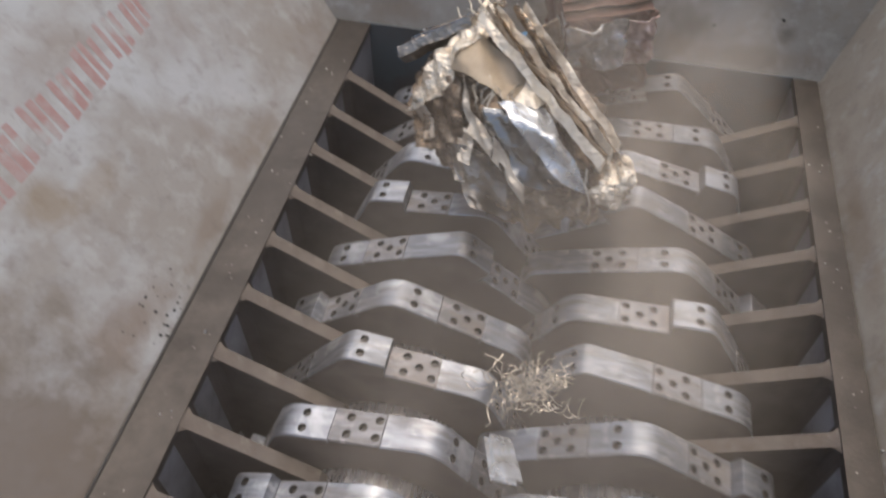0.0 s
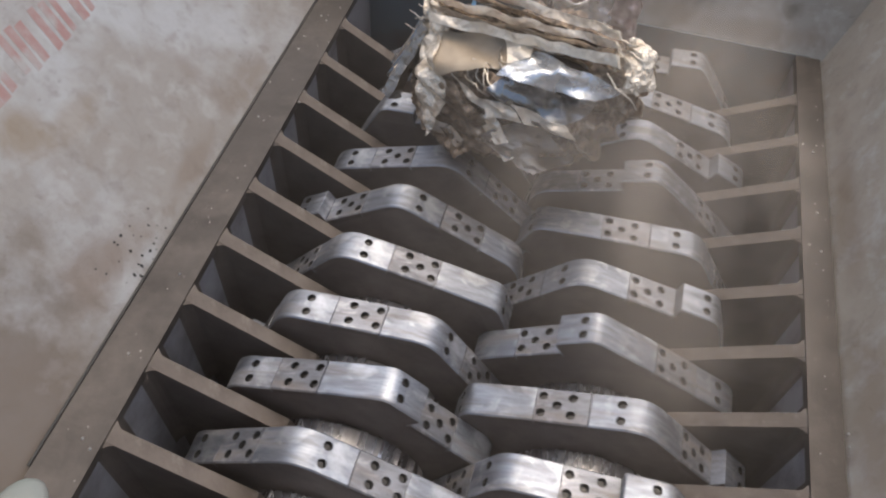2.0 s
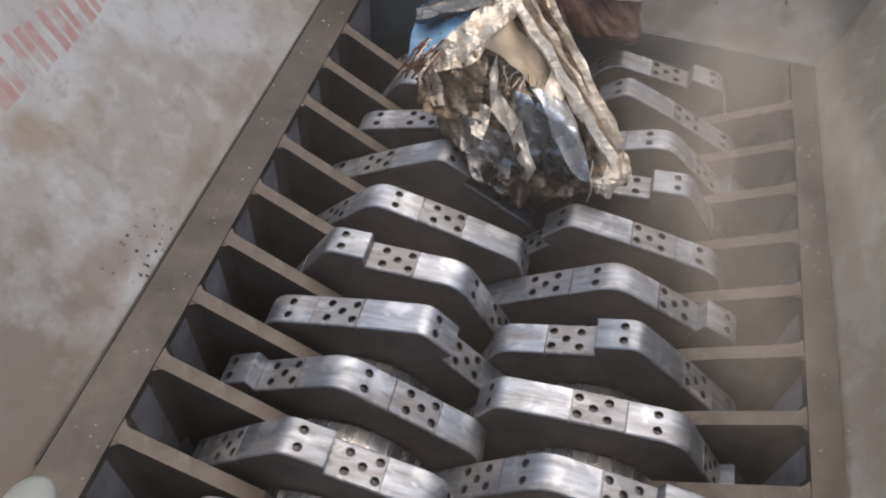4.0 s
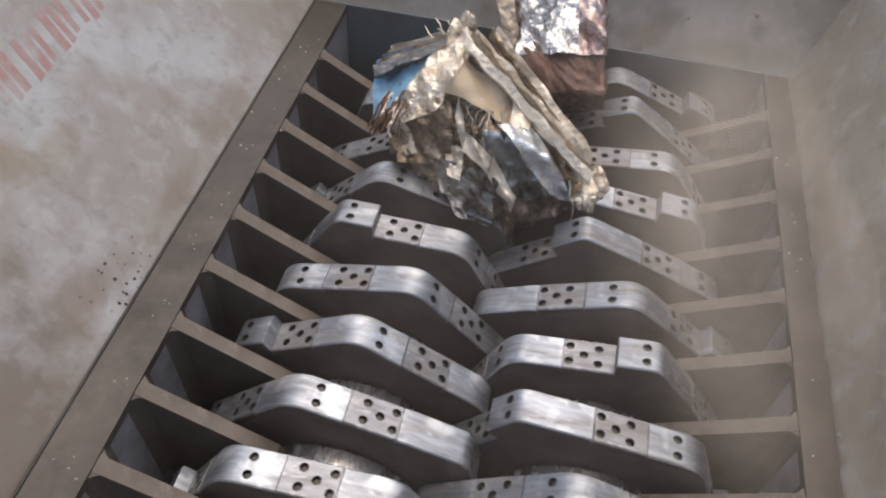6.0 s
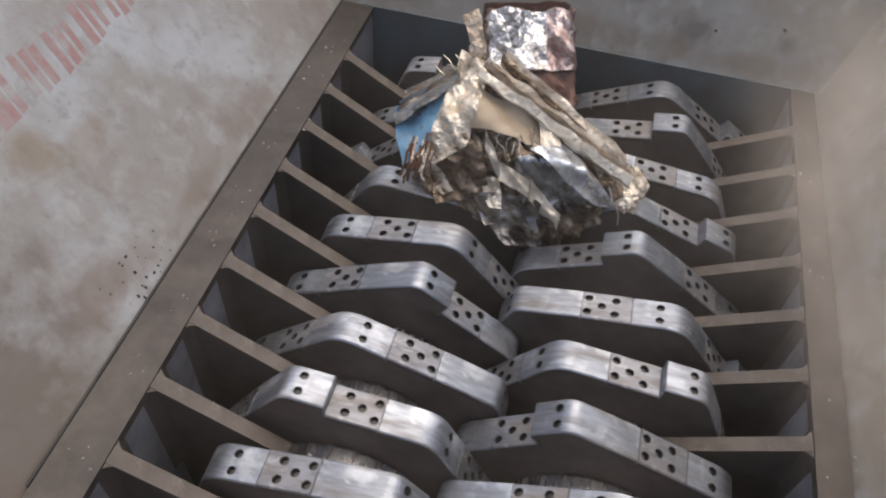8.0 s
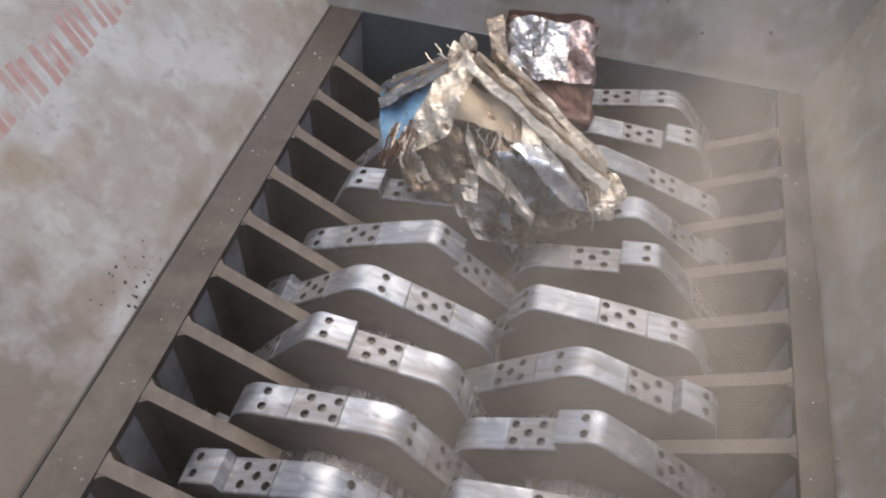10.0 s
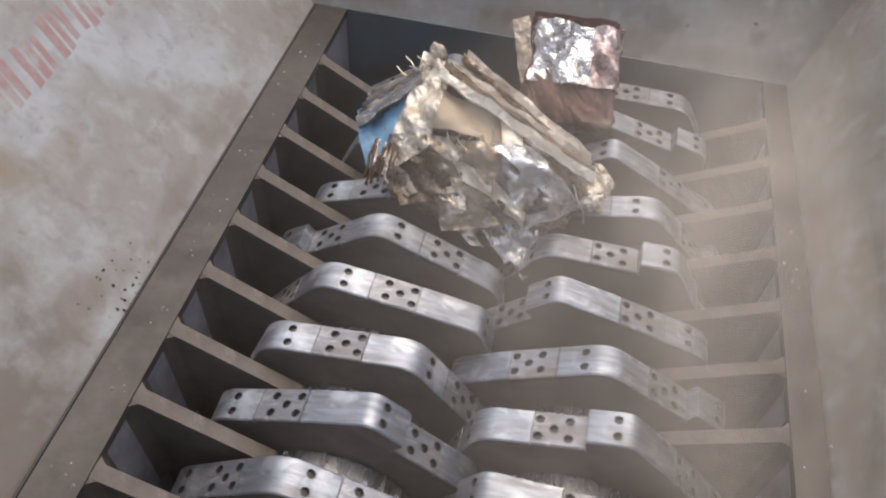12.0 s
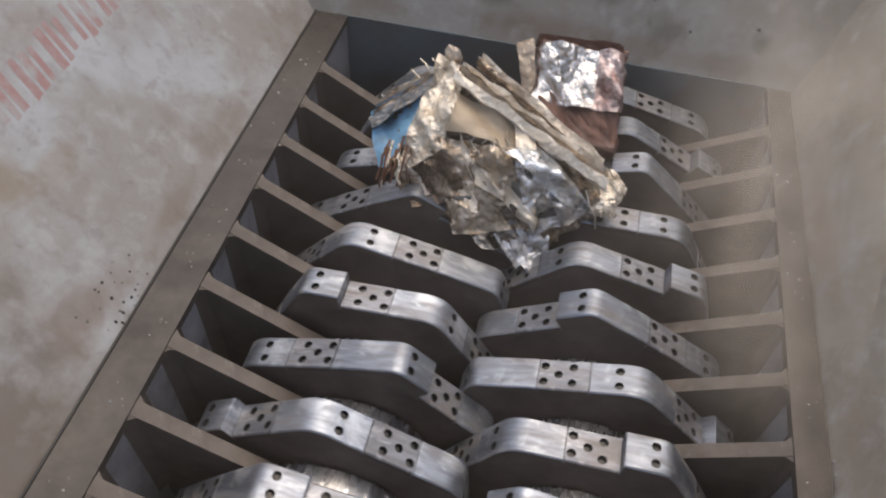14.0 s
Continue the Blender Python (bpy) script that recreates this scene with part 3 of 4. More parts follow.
def sheet(tree, corners, lift, wave, thick, nx, ny, seed, raised=None):
    """A crumpled sheet with thickness, laid on the core between four corners (x, y); raised: its own height z instead."""
    b = bmesh.new()
    a, c, d, e = [Vector(p) for p in corners]
    grid = []
    for j in range(ny + 1):
        line = []
        for i in range(nx + 1):
            u, w = i / nx, j / ny
            p = (a * (1 - u) + c * u) * (1 - w) + (e * (1 - u) + d * u) * w
            q = Vector((p.x * 1.0 + seed, p.y, seed * 0.7))
            p = p + Vector(noise.noise_vector(q * 25)[:2]) * 0.006
            z = on_core(tree, p.x, p.y, lift).z if raised is None else raised + 0.012 * (0.5 - w)
            f = along_folds(q)
            z += wave * (0.8 * crease(f, 20) + 0.4 * crease(f, 45) + 0.6 * noise.noise(q * 14))
            line.append(Vector((p.x, p.y, z)))
        grid.append(line)
    # even out the heights so that the sheet bridges the folds beneath it
    for _ in range(3):
        for j in range(ny + 1):
            for i in range(nx + 1):
                near = [grid[jj][ii].z for jj, ii in ((j - 1, i), (j + 1, i), (j, i - 1), (j, i + 1)) if 0 <= jj <= ny and 0 <= ii <= nx]
                grid[j][i].z = max(grid[j][i].z * 0.6 + 0.4 * sum(near) / len(near), grid[j][i].z - 0.004)
    up = [[b.verts.new(p) for p in line] for line in grid]
    dn = [[b.verts.new(p - Vector((0, 0, thick))) for p in line] for line in grid]
    for j in range(ny):
        for i in range(nx):
            b.faces.new((up[j][i], up[j][i + 1], up[j + 1][i + 1], up[j + 1][i]))
            b.faces.new((dn[j][i], dn[j + 1][i], dn[j + 1][i + 1], dn[j][i + 1]))
    rim = [(0, i) for i in range(nx)] + [(j, nx) for j in range(ny)] + [(ny, i) for i in range(nx, 0, -1)] + [(j, 0) for j in range(ny, 0, -1)]
    for (j, i), (jj, ii) in zip(rim, rim[1:] + rim[:1]):
        b.faces.new((up[j][i], dn[j][i], dn[jj][ii], up[jj][ii]))
    return b


def tube(b, points, r, seg=5):
    """A thin bent strand through points."""
    rings = []
    for i, p in enumerate(points):
        d = (points[min(i + 1, len(points) - 1)] - points[max(i - 1, 0)]).normalized()
        x = d.orthogonal().normalized()
        y = d.cross(x)
        rings.append([b.verts.new(p + (x * math.cos(math.tau * k / seg) + y * math.sin(math.tau * k / seg)) * r) for k in range(seg)])
    for m, n in zip(rings, rings[1:]):
        for k in range(seg):
            b.faces.new((m[k], m[(k + 1) % seg], n[(k + 1) % seg], n[k]))
    b.faces.new(rings[0][::-1])
    b.faces.new(rings[-1])


def strand(a, c, sag, n, seed):
    a, c = Vector(a), Vector(c)
    return [a.lerp(c, i / n) + sag * math.sin(math.pi * i / n) * Vector((0, 0, 1)) + 0.008 * Vector(noise.noise_vector(Vector((seed * 2.3, i * 0.7, seed)))) for i in range(n + 1)]


def foil_bale():
    """A bale of crushed sheet. Its own z axis stands off its folded front, y runs to its peak."""
    root = tagged(new("scrap_bale"), "crushed bale of gold, silver and blue sheet metal on the cutters", "scrap bale")
    core_pts = [(-.09, .20, .05), (-.26, .04, .0), (-.25, -.08, .02), (-.02, -.215, .02), (.08, -.25, -.05), (.28, -.16, .02),
                (.2, -.04, .04), (.03, -.05, .13), (-.08, .06, .12), (.12, -.08, .11), (-.2, .12, -.12), (0, .12, -.18), (.2, 0, -.18),
                (.1, -.2, -.2), (-.15, -.1, -.18)]
    b = crumpled_core([Vector(p) for p in core_pts], 6, 0.052, 1)
    tree = BVHTree.FromBMesh(b)
    part("crushed_core", b, CORE_M, root, "dark crumpled brown sheet", smooth=25)

    def add(name, corners, mat, label, lift=0.006, wave=0.010, nx=12, ny=8, seed=1, thick=0.0025, raised=None):
        return part(name, sheet(tree, corners, lift, wave, thick, nx, ny, seed, raised), mat, root, label, smooth=55)

    add("beige_sheet", [(-.085, .115), (.060, .030), (.050, -.030), (-.105, .020)], BEIGE, "dusty beige painted sheet", 0.016, 0.006, 14, 10, 2)
    loose = [add("blue_sheet", [(-.128, .178), (-.165, .035), (-.262, -.050), (-.275, .085)], BLUE, "bright blue painted sheet", 0.007, 0.010, 12, 12, 3)]
    add("gold_band", [(-.110, .215), (-.050, .170), (-.115, -.02), (-.225, -.065)], GOLD, "crumpled pale gold foil", 0.012, 0.030, 24, 44, 4)
    add("white_tab", [(.048, .030), (.098, .000), (.092, -.034), (.046, -.022)], WHITE_SHEET, "white sheet tab", 0.034, 0.004, 8, 6, 5)
    add("silver_panel", [(.020, -.035), (.10, -.020), (.225, -.165), (.165, -.160)], SILVER, "bright silver panel", 0.026, 0.014, 16, 20, 6)
    add("dark_foil", [(-.02, -.055), (.06, -.045), (.17, -.165), (.02, -.19)], GREYED_FOIL, "mirror-like silver bulging foil, greyed for its dark reflections", 0.014, 0.016, 22, 22, 7)
    ribbon = [(-.075, -.01), (-.045, -.08), (.02, -.125), (.09, -.20)]
    for (x0, y0), (x1, y1) in zip(ribbon, ribbon[1:]):
        add("pale_ribbon", [(x0, y0 + .024), (x1, y1 + .022), (x1, y1 - .014), (x0, y0 - .018)], WHITE_SHEET, "torn pale ribbon", 0.018, 0.036, 14, 8, x0 * 9)
    # dull foils below the ridge, their colours darkened for the shade there
    add("side_foil", [(-.20, -.02), (-.09, .02), (-.06, -.12), (-.19, -.14)], CORE_M, "dull brown crumpled foil", 0.003, 0.026, 22, 22, 8)
    add("lower_foil", [(-.12, -.12), (.02, -.13), (.06, -.25), (-.03, -.24)], DARK_FOIL, "hanging foil, darkened for the shade under the ridge", 0.006, 0.026, 20, 18, 9)
    tail = part("hanging_foil", sheet(tree, [(.0, -.15), (.13, -.17), (.125, -.295), (.085, -.335)], 0, 0.045, 0.0025, 22, 26, 14, 0.0), CRINKLE, root,
                "long crinkled silver foil", smooth=55)
    part("hanging_foil", sheet(tree, [(-.03, -.16), (.05, -.16), (.075, -.27), (.045, -.29)], 0, 0.04, 0.0025, 16, 20, 17, 0.012), CRINKLE, tail, smooth=55)
    part("unfolded_foil", sheet(tree, [(-.115, .005), (.06, -.035), (.10, -.20), (-.10, -.205)], 0.012, 0.034, 0.0025, 30, 34, 21), TAN_FOIL, tail, "crinkled tan foil pulled loose", smooth=55)
    part("unfolded_foil", sheet(tree, [(.035, -.040), (.125, -.045), (.225, -.175), (.075, -.215)], 0.016, 0.026, 0.0025, 24, 28, 23), CRINKLE, tail, "crinkled silver foil pulled loose", smooth=55)
    # the stack of sheet edges along the ridge
    for i in range(7):
        o = i * 0.0115
        x0, y0 = -.08 + o * 0.55 + random.uniform(0, .03), .150 + o * .75
        x1, y1 = .235 + o * .25 + random.uniform(-.07, .01), -.105 + o * 0.90 + random.uniform(-.008, .008)
        mat = (WHITE_SHEET, DULL, TAN_FOIL, WHITE_SHEET, CORE_M, TAN_FOIL, WHITE_SHEET)[i]
        w = random.uniform(.014, .022) if i % 3 != 1 else random.uniform(.006, .009)
        add("stacked_sheet", [(x0, y0), (x1, y1), (x1 - .005, y1 - w), (x0 - .005, y0 - w)], mat, "edge of a folded sheet", 0, 0.020, 34, 4, 10 + i * 1.7,
            0.02, 0.122 - 0.0114 * i + random.uniform(-.010, .010))
    for i in range(5):
        o = i * 0.012
        add("fanned_sheet", [(-.12 - o * .2, .155 + o * .5), (-.275 + o * .6, .065 + o * 1.3), (-.270 + o * .6, .043 + o * 1.3), (-.12 - o * .2, .135 + o * .5)],
            (DARK_FOIL, CORE_M, GREYED_FOIL, DULL, DARK_FOIL)[i], "edge of a bent sheet", 0, 0.012, 14, 3, 30 + i, 0.04, 0.062 - 0.012 * i)
    # small torn pieces over the front
    kinds = (GOLD, FOIL, DARK_FOIL, WHITE_SHEET, CORE_M, GOLD, SILVER, FOIL)
    for i in range(5):
        t, u = random.random(), random.random()
        x, y = -.19 + .24 * t, -.03 - .15 * u - .03 * t
        a, w, hh = radians(random.uniform(5, 60)), random.uniform(.010, .022), random.uniform(.030, .055)
        ca, sa = math.cos(a), math.sin(a)
        quad = [(x + px * w * ca - py * hh * sa, y + px * w * sa + py * hh * ca) for px, py in ((-1, 1), (1, .7), (.6, -1), (-.8, -.8))]
        add("torn_piece", quad, kinds[i % 8], "torn crumpled piece of sheet", random.uniform(.002, .008), .034, 8, 12, 50 + i * 1.3)
    # the balled end with a bright spot
    ball = [Vector([random.gauss(0, 1) for _ in range(3)]).normalized() for _ in range(22)]
    b = crumpled_core([Vector((.243 + .050 * p.x, -.132 + .060 * p.y, .045 + .044 * p.z)) for p in ball], 4, 0.045, 5)
    part("balled_foil", b, GOLD, root, "balled gold foil", smooth=25)
    tip = [Vector([random.gauss(0, 1) for _ in range(3)]).normalized() for _ in range(18)]
    b = crumpled_core([Vector((-.082 + .026 * p.x, .205 + .030 * p.y, .055 + .026 * p.z)) for p in tip], 4, 0.024, 8)
    part("crumpled_tip", b, TAN_FOIL, root, "crumpled foil knob at the peak", smooth=25)
    for i in range(9):
        b = bmesh.new()
        x = -.215 + random.uniform(-.03, .025)
        tube(b, strand((x + .012, .012 + random.uniform(-.02, .02), .062), (x - random.uniform(-.01, .030), -.070 - random.uniform(0, .025), .052), .018, 8, i), random.uniform(.0016, .0036))
        pale = i % 4 == 3
        loose.append(part("torn_strand", b, GOLD if pale else RUST, root, "pale gold torn strand" if pale else "rust-brown torn strand", smooth=60))
    for i in range(10):
        b = bmesh.new()
        x, y = random.uniform(-.05, .03), random.uniform(-.01, .03)
        tube(b, strand(on_core(tree, x, y, .012), on_core(tree, x + random.uniform(-.02, .05), y - random.uniform(.04, .07), .008), .01, 6, 20 + i), .0016)
        part("thin_wire", b, WIRE, root, smooth=60)
    for i in range(8):
        b = bmesh.new()
        x, y = random.uniform(-.02, .1), random.uniform(-.21, -.17)
        tube(b, strand(on_core(tree, x, y, .004), (x + random.uniform(-.03, .03), y - random.uniform(.03, .06), -.02), .015, 6, 40 + i), random.uniform(.0012, .0028))
        part("hanging_strip", b, DARK_FOIL if i % 2 else FOIL, root, "torn hanging strip", smooth=60)
    for i in range(10):
        b = bmesh.new()
        x, y = random.uniform(-.16, -.11), random.uniform(.12, .19)
        tube(b, strand((x + .03, y - .02, .02), (x - random.uniform(.0, .05), y + random.uniform(-.01, .05), .03), .012, 6, 80 + i), .0014)
        part("thin_wire", b, WIRE, root, smooth=60)
    for i in range(8):
        b = bmesh.new()
        x, y = random.uniform(.20, .26), random.uniform(-.12, -.05)
        tube(b, strand((x, y, .07), (x + random.uniform(.0, .05), y - random.uniform(.03, .09), .05), .015, 5, 60 + i), .0018)
        part("thin_wire", b, WIRE, root, smooth=60)
    return root, tail, loose


def copper_bale():
    root = tagged(new("scrap_bale"), "reddish-brown crushed metal bale with a shiny silver face", "scrap bale")
    pts = [Vector((x * .112, y, z)) for x in (-1, 1) for y in (-.165, .085) for z in (-.24, 0)]
    b = crumpled_core(pts, 5, 0.028, 3)
    tree = BVHTree.FromBMesh(b)
    part("crushed_core", b, COPPER, root, "dull copper-brown crushed core", smooth=25)
    for i, (x0, x1) in enumerate(((-.112, -.030), (-.033, .040), (.037, .112))):
        part("silver_panel", sheet(tree, [(x0, .076), (x1, .076), (x1, -.068), (x0, -.072)], .005, .022, .003, 16, 24, 2 + i), PINK_SILVER if i == 2 else CRINKLE, root,
             "crumpled bright silver sheet", smooth=25)
    for i in range(3):
        part("folded_edge", sheet(tree, [(-.11, .088 + .012 * i), (.10, .090 + .012 * i), (.10, .080 + .012 * i), (-.11, .078 + .012 * i)], 0, .006, .06, 14, 2, 7 + i, -.012 - .02 * i),
             COPPER, root, "dark red-brown folded sheet edge", smooth=25)
    part("bent_strip", sheet(tree, [(-.165, .07), (-.125, .09), (-.09, -.06), (-.125, -.075)], 0, .012, .004, 6, 12, 12, -.03), DULL, root, "bent side strip", smooth=25)
    return root


def wire_tangle():
    b = bmesh.new()
    for i in range(110):
        a = Vector([random.gauss(0, s) for s in (.040, .020, .010)])
        pts = [a]
        d = Vector([random.gauss(0, 1) for _ in range(3)]).normalized()
        for j in range(5):
            d = (d + 0.7 * Vector([random.gauss(0, 1) for _ in range(3)])).normalized()
            pts.append(pts[-1] + d * 0.0125)
        tube(b, pts, random.uniform(.0007, .0014), 4)
    return tagged(part("wire_tangle", b, WIRE, smooth=60), "loose tangle of pale shredded wire between the shafts", "wire scrap")


def sheet_scrap():
    b = bmesh.new()
    for i in range(2):
        part_pts = [Vector((x, y, .004 * i)) for x, y in ((-.03, -.05), (.02, -.055), (.03, .05), (-.015, .055))]
        vs = [b.verts.new(p + Vector((.012 * i, .006 * i, 0))) for p in part_pts] + [b.verts.new(p + Vector((.012 * i, .006 * i, .0025))) for p in part_pts]
        for f in ((3, 2, 1, 0), (4, 5, 6, 7), (0, 1, 5, 4), (1, 2, 6, 5), (2, 3, 7, 6), (3, 0, 4, 7)):
            b.faces.new([vs[k] for k in f])
    return tagged(part("sheet_scrap", b, SILVER), "small shiny offcut of sheet metal caught by the cutters", "metal scrap")


bale, bale_tail, bale_loose = foil_bale()
bale2 = copper_bale()
tangle = wire_tangle()
offcut = sheet_scrap()

# faded red lettering on the side plate, too worn to read: plain bars
def lettering():
    root = tagged(new("faded_lettering"), "row of worn red painted letter bars on the plate", "lettering")
    side_, n = Vector((0, 1, 0)), Vector((math.sin(radians(SLOPE_L)), 0, math.cos(radians(SLOPE_L))))
    up = Vector((-math.cos(radians(SLOPE_L)), 0, math.sin(radians(SLOPE_L))))
    for k in range(8):
        foot = Vector(at_left(-1.0 + 0.094 * k, 0.292))
        tall, wide = random.uniform(0.082, 0.098), random.uniform(0.068, 0.080)
        strokes = [(wide * u, wide * (u + random.uniform(.20, .29)), random.uniform(0, .014), tall - random.uniform(0, .014)) for u in (0, .35, .70)]
        for u0, u1, v0, v1 in strokes:
            b = bmesh.new()
            q = [foot + side_ * (u + v * 0.22 + random.uniform(-.002, .002)) + up * (v + random.uniform(-.002, .002)) for u, v in ((u0, v0), (u1, v0), (u1, v1), (u0, v1))]
            vs = [b.verts.new(p + n * .0004) for p in q] + [b.verts.new(p - n * .002) for p in q]
            for f in ((0, 1, 2, 3), (7, 6, 5, 4), (0, 4, 5, 1), (1, 5, 6, 2), (2, 6, 7, 3), (3, 7, 4, 0)):
                b.faces.new([vs[i] for i in f])
            part("letter_bar", b, RED, root)
    return root


lettering()


# ---------------------------------------------------------------- dust in the air
def dust_material(name, amount):
    mat = bpy.data.materials.new(name)
    mat.use_nodes = True
    nt = mat.node_tree
    for n in list(nt.nodes):
        nt.nodes.remove(n)
    L = nt.links.new
    tc = nt.nodes.new("ShaderNodeTexCoord")
    ln = nt.nodes.new("ShaderNodeVectorMath")
    ln.operation = "LENGTH"
    L(tc.outputs["Object"], ln.inputs[0])
    fall = nt.nodes.new("ShaderNodeMapRange")
    fall.interpolation_type = "SMOOTHERSTEP"
    fall.inputs["From Min"].default_value, fall.inputs["From Max"].default_value = 1.0, 0.0
    L(ln.outputs["Value"], fall.inputs["Value"])
    oi = nt.nodes.new("ShaderNodeObjectInfo")
    ns = nt.nodes.new("ShaderNodeTexNoise")
    ns.noise_dimensions = "4D"
    ns.inputs["Scale"].default_value, ns.inputs["Detail"].default_value = 1.6, 4
    sc = nt.nodes.new("ShaderNodeMath")
    sc.operation = "MULTIPLY"
    sc.inputs[1].default_value = 20
    L(oi.outputs["Random"], sc.inputs[0])
    L(sc.outputs[0], ns.inputs["W"])
    L(tc.outputs["Object"], ns.inputs["Vector"])
    nr = nt.nodes.new("ShaderNodeMapRange")
    nr.inputs["From Min"].default_value, nr.inputs["From Max"].default_value = 0.30, 0.70
    L(ns.outputs["Fac"], nr.inputs["Value"])
    mu = nt.nodes.new("ShaderNodeMath")
    mu.operation = "MULTIPLY"
    L(fall.outputs["Result"], mu.inputs[0])
    L(nr.outputs["Result"], mu.inputs[1])
    m2 = nt.nodes.new("ShaderNodeMath")
    m2.operation = "MULTIPLY"
    m2.inputs[1].default_value = amount
    L(mu.outputs[0], m2.inputs[0])
    tr, df, mx, out = [nt.nodes.new(n) for n in ("ShaderNodeBsdfTransparent", "ShaderNodeBsdfDiffuse", "ShaderNodeMixShader", "ShaderNodeOutputMaterial")]
    df.inputs["Color"].default_value = (0.66, 0.59, 0.515, 1)
    L(m2.outputs[0], mx.inputs["Fac"])
    L(tr.outputs[0], mx.inputs[1])
    L(df.outputs[0], mx.inputs[2])
    L(mx.outputs[0], out.inputs["Surface"])
    return mat


def puff_mesh():
    """A shallow billow one metre in radius."""
    b = bmesh.new()
    bmesh.ops.create_grid(b, x_segments=24, y_segments=24, size=1)
    for v in b.verts:
        v.co.z = 0.18 * noise.noise(v.co * 1.7) - 0.10 * (v.co.x ** 2 + v.co.y ** 2)
    bmesh.ops.delete(b, geom=[v for v in b.verts if v.co.xy.length > 1.06], context="VERTS")
    me = mesh_of("dust_cloud", b)
    smooth_by_angle(me, 180)
    return me


puffs = []
PUFFS = [  # centre, half width, half length, drift over the clip, amount of dust
    ((1.07, -0.36, 0.16), 0.37, 0.84, (0.02, 0.06, 0.02), 0.40),
    ((0.98, -0.25, 0.27), 0.46, 0.80, (0.02, 0.05, 0.02), 0.32),
    ((0.25, -0.75, 0.48), 0.95, 1.25, (0.03, 0.04, 0.01), 0.045),
    ((0.70, -0.55, 0.34), 0.62, 0.95, (0.05, 0.06, 0.02), 0.29),
]
for centre, hw, hl, drift, amount in PUFFS:
    ob = part("dust_cloud", puff_mesh(), dust_material("drifting_dust", amount))
    ob.scale = (hw, hl, 0.6)
    tagged(ob, "thin pale dust drifting over the cutters", "dust", "dust clouds")
    puffs.append((ob, centre, drift))


# ---------------------------------------------------------------- movement
def motions():
    # seconds, place and turn of the two bales
    bale_rows = [
        (0, 0.491, -0.312, 0.218, 39, -8.1, -13),
        (0.5, 0.455, -0.349, 0.162, 38.3, -15.3, -9.1),
        (1, 0.498, -0.336, 0.171, 43.2, -34.4, 10.4),
        (1.5, 0.453, -0.319, 0.21, 45.3, -33.3, 5.8),
        (2, 0.489, -0.282, 0.187, 43, -37.5, 13.1),
        (2.5, 0.458, -0.287, 0.148, 38.4, -15.7, -0.3),
        (3, 0.529, -0.255, 0.144, 35.3, 12.4, -8.2),
        (5.5, 0.487, -0.239, 0.071, 39.6, 1.7, 9.6),
        (6, 0.493, -0.25, 0.071, 40.3, 3.4, 5),
        (6.5, 0.513, -0.255, 0.068, 39.1, 10.7, -3.5),
        (7, 0.499, -0.287, 0.036, 39.8, -2.8, 13.1),
        (7.5, 0.514, -0.263, 0.046, 39.7, 3.1, 7),
        (8, 0.511, -0.276, 0.045, 40.2, -4.7, 16.4),
        (8.5, 0.457, -0.272, 0.057, 40.5, -2.8, 14.2),
        (11, 0.519, -0.281, 0.071, 39.7, -1, 11.2),
        (11.5, 0.46, -0.309, 0.058, 37.1, -12.5, 24.8),
        (12, 0.486, -0.293, 0.055, 39.1, -5.3, 15.1),
        (12.5, 0.494, -0.291, 0.048, 38.1, -8, 19.5),
        (13, 0.488, -0.279, 0.056, 39, -4.2, 14.1),
        (13.5, 0.488, -0.283, 0.044, 38.3, -5.6, 15.7),
        (14, 0.51, -0.269, 0.058, 39.1, -4.3, 14.5),
    ]
    copper_rows = [
        (0, 0.678, 0.013, 0.172, 97.6, -5.4, 18.2),
        (0.5, 0.661, 0.022, 0.12, 94.3, -6.6, 16.4),
        (1, 0.631, 0.014, 0.117, 95.1, -3.1, 16.8),
        (1.5, 0.623, 0.015, 0.155, 96.9, -3.8, 15.2),
        (2, 0.646, 0.023, 0.125, 95, -2.7, 14.8),
        (2.5, 0.667, 0.018, 0.12, 94.7, -2.9, 12.9),
        (3, 0.657, 0.133, 0.219, 87.1, -0.7, 9.7),
        (5.5, 0.627, 0.081, 0.203, 39.5, -2.5, 14.7),
        (6, 0.624, 0.021, 0.176, 40.4, -1.5, 10.8),
        (6.5, 0.691, 0.036, 0.182, 40.3, -1.4, 11.1),
        (7, 0.629, 0.026, 0.171, 39.9, -1.7, 11.9),
        (7.5, 0.568, -0.013, 0.138, 39.7, -3.1, 14.4),
        (8, 0.491, -0.025, 0.153, 40.3, -3.2, 14.7),
        (8.5, 0.562, -0.004, 0.16, 40.5, -2.8, 14.1),
        (11, 0.59, -0.038, 0.151, 39.7, 2, 8),
        (11.5, 0.64, -0.031, 0.148, 40, 2.3, 7.1),
        (12, 0.671, -0.017, 0.144, 40, 2.2, 6.6),
        (12.5, 0.632, -0.026, 0.131, 39.6, 2.1, 7.7),
        (13, 0.688, -0.006, 0.138, 39.7, 1.4, 7.9),
        (13.5, 0.616, -0.012, 0.133, 39.3, 1, 8),
        (14, 0.685, -0.032, 0.113, 39.8, 2.6, 6.8),
    ]
    times = [i * 0.5 for i in range(29)]
    walk(shaft_r, [(t, pose(AXIS_R, 0, AXIS_Z, 0, -SPEED_R * (t - 14), 0)) for t in times])
    walk(shaft_l, [(t, pose(AXIS_L, 0, AXIS_Z, 0, SPEED_L * (t - 14), 0)) for t in times])
    walk(bale, [(t, pose(*row)) for t, *row in bale_rows])
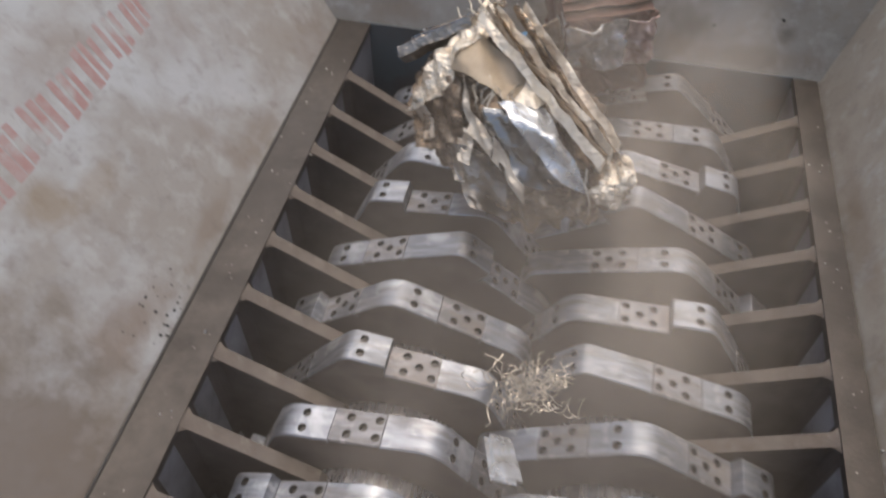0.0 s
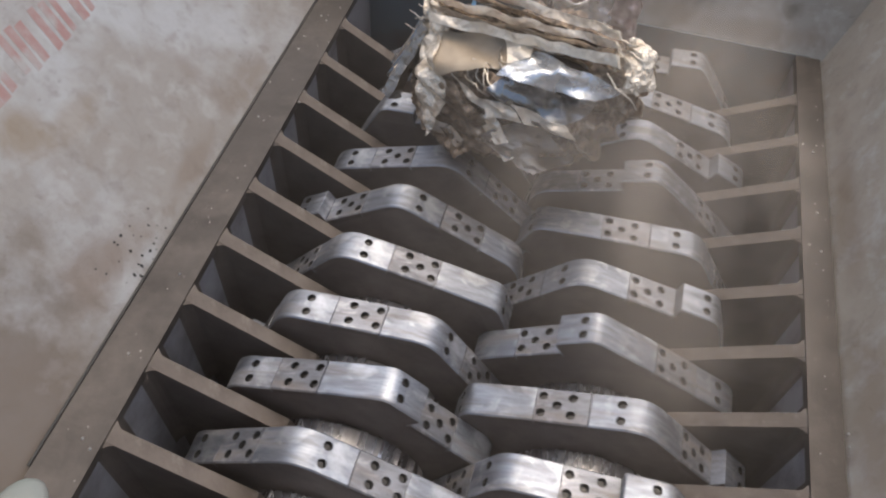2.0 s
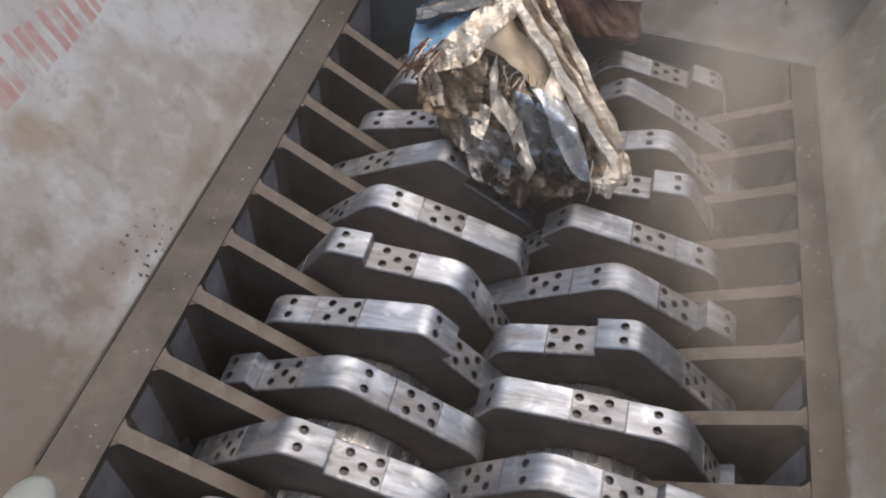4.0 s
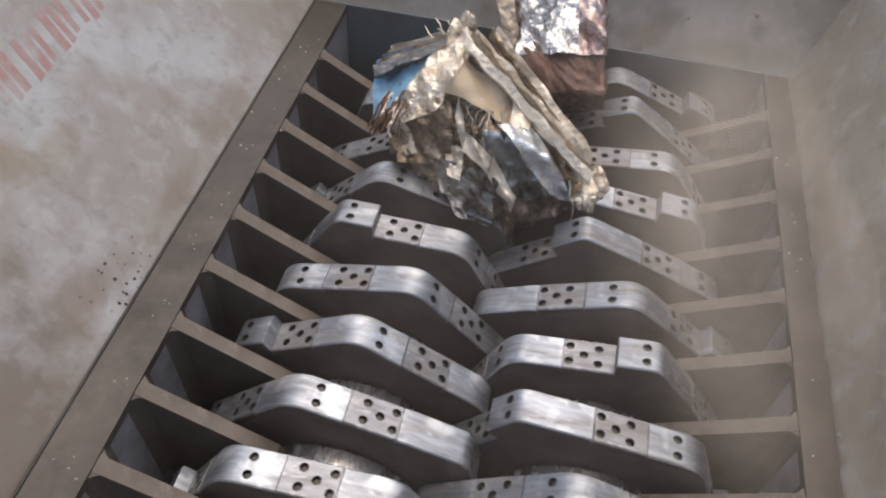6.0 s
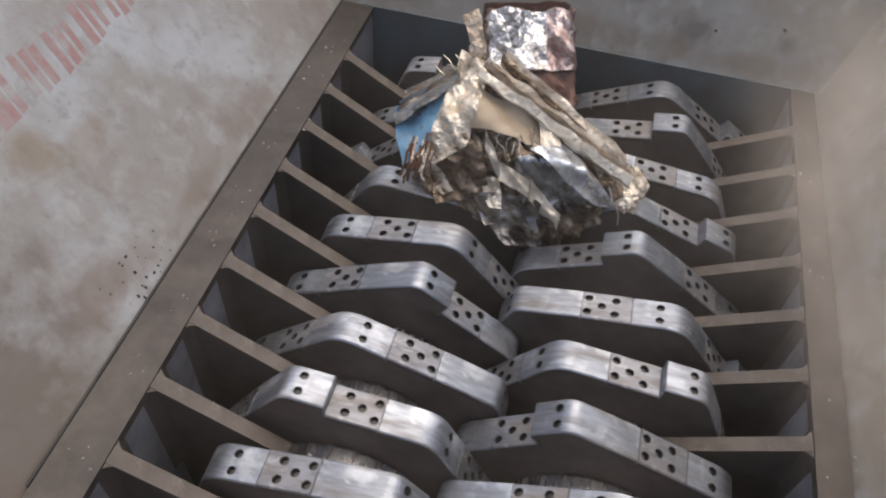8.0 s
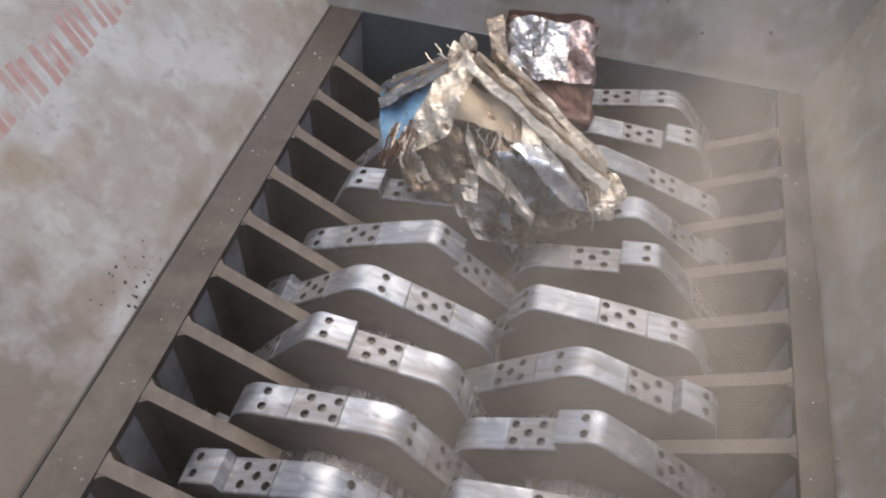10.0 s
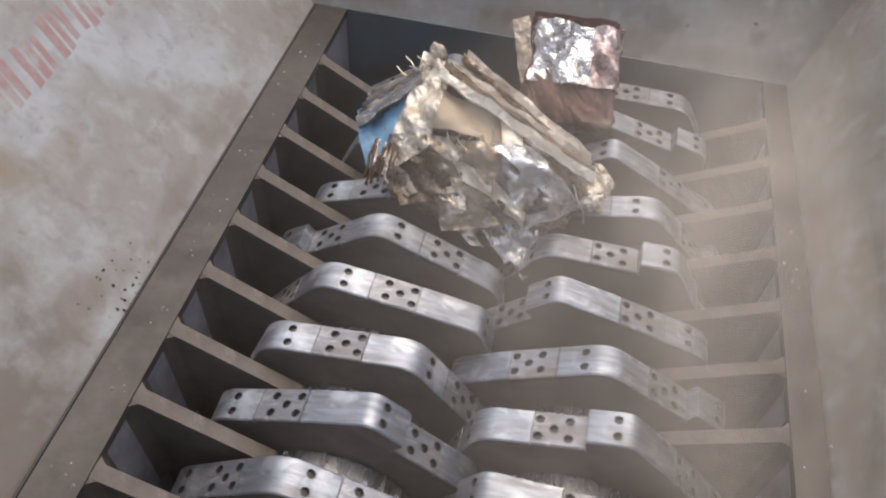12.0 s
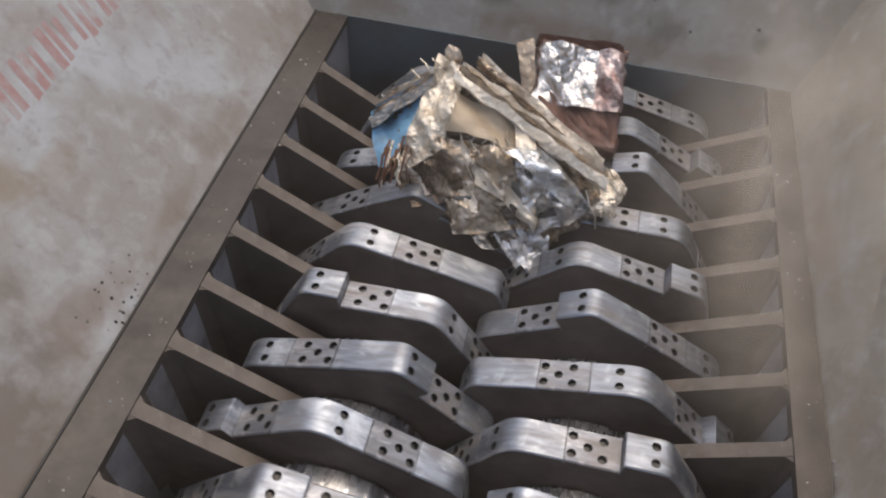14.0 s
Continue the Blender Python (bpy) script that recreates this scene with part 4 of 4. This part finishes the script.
    # the cutters pull a fold of foil out of the bale
    walk(bale_tail, [(0, pose(-.08, .14, -.13)), (8.8, pose(-.08, .14, -.13)), (9.8, pose(-.04, .08, -.07)), (10.8, pose(0, .03, -.01)), (12.3, pose(0, 0, 0)), (14, pose(0, 0, 0))])
    # the blue sheet and the strands spring loose as the bale turns
    for ob in bale_loose:
        walk(ob, [(0, pose(.09, .01, -.09)), (2.2, pose(.09, .01, -.09)), (3.0, pose(0, 0, 0)), (14, pose(0, 0, 0))])
    walk(bale2, [(t, pose(*row)) for t, *row in copper_rows])
    wide, *_ = puffs.pop()
    # the widest cloud rolls in along the shafts and draws back again
    walk(wide, [(0, pose(0.62, -1.05, 0.22, 12, 0, 0)), (0.4, pose(0.66, -1.45, 0.22, 12, 0, 0)), (1.0, pose(0.70, -1.95, 0.20, 12, 0, 0)), (8.6, pose(0.70, -1.95, 0.20, 12, 0, 0)), (9.8, pose(0.72, -1.25, 0.26, 12, 0, 0)),
                (10.8, pose(0.76, -0.58, 0.30, 12, 0, 0)), (11.5, pose(0.79, -0.52, 0.34, 12, 0, 0)), (11.9, pose(0.84, -0.66, 0.33, 12, 0, 0)),
                (12.15, pose(0.84, -1.10, 0.28, 12, 0, 0)), (12.45, pose(0.82, -1.90, 0.20, 12, 0, 0)), (14, pose(0.70, -2.0, 0.20, 12, 0, 0))])
    for n, (ob, c, d) in enumerate(puffs):
        walk(ob, [(t, pose(c[0] + d[0] * math.sin(t * 0.7 + n) + 0.24 * math.exp(-((t - 7.8) / 1.2) ** 2) + 0.14 * math.exp(-((t - 14) / 1.2) ** 2) - (0.17, 0.34, 0)[n] * math.exp(-(t / 3.2) ** 6), c[1] + d[1] * math.sin(t * 0.5 + 2 * n) - 0.15 * math.exp(-((t - 2.2) / 1.0) ** 2) - 0.24 * math.exp(-((t - 5.3) / 1.1) ** 2) - 0.24 * math.exp(-((t - 11.6) / 1.1) ** 2), c[2] + d[2] * math.sin(t * 0.9 + n), 10, -6, 8 * math.sin(t * 0.3 + n)))
                  for t in [i * 0.5 for i in range(29)]])
    walk(tangle, [(0, pose(.620, -.865, .005, 0, 0, 10)), (0.3, pose(.622, -.865, .0, 4, 0, 0)), (0.6, pose(.615, -.875, -.005, 8, 0, -8)),
                  (0.9, pose(.610, -.90, -.03, 14, 6, -15)), (1.2, pose(.605, -.925, -.115, 25, 10, -20)), (1.5, pose(.600, -.93, -.215, 35, 10, -25)),
                  (2.2, pose(.597, -.93, -.45, 50, 10, -25)), (14, pose(.597, -.93, -.60, 50, 10, -25))])
    walk(offcut, [(0, pose(.585, -1.02, -.005, -20, 25, 15)), (0.3, pose(.59, -.99, -.05, -45, 40, 10)), (0.6, pose(.597, -.99, -.14, -60, 60, 10)),
                  (1.2, pose(.597, -.99, -.45, -80, 70, 10)), (14, pose(.597, -.99, -.62, -80, 70, 10))])


motions()
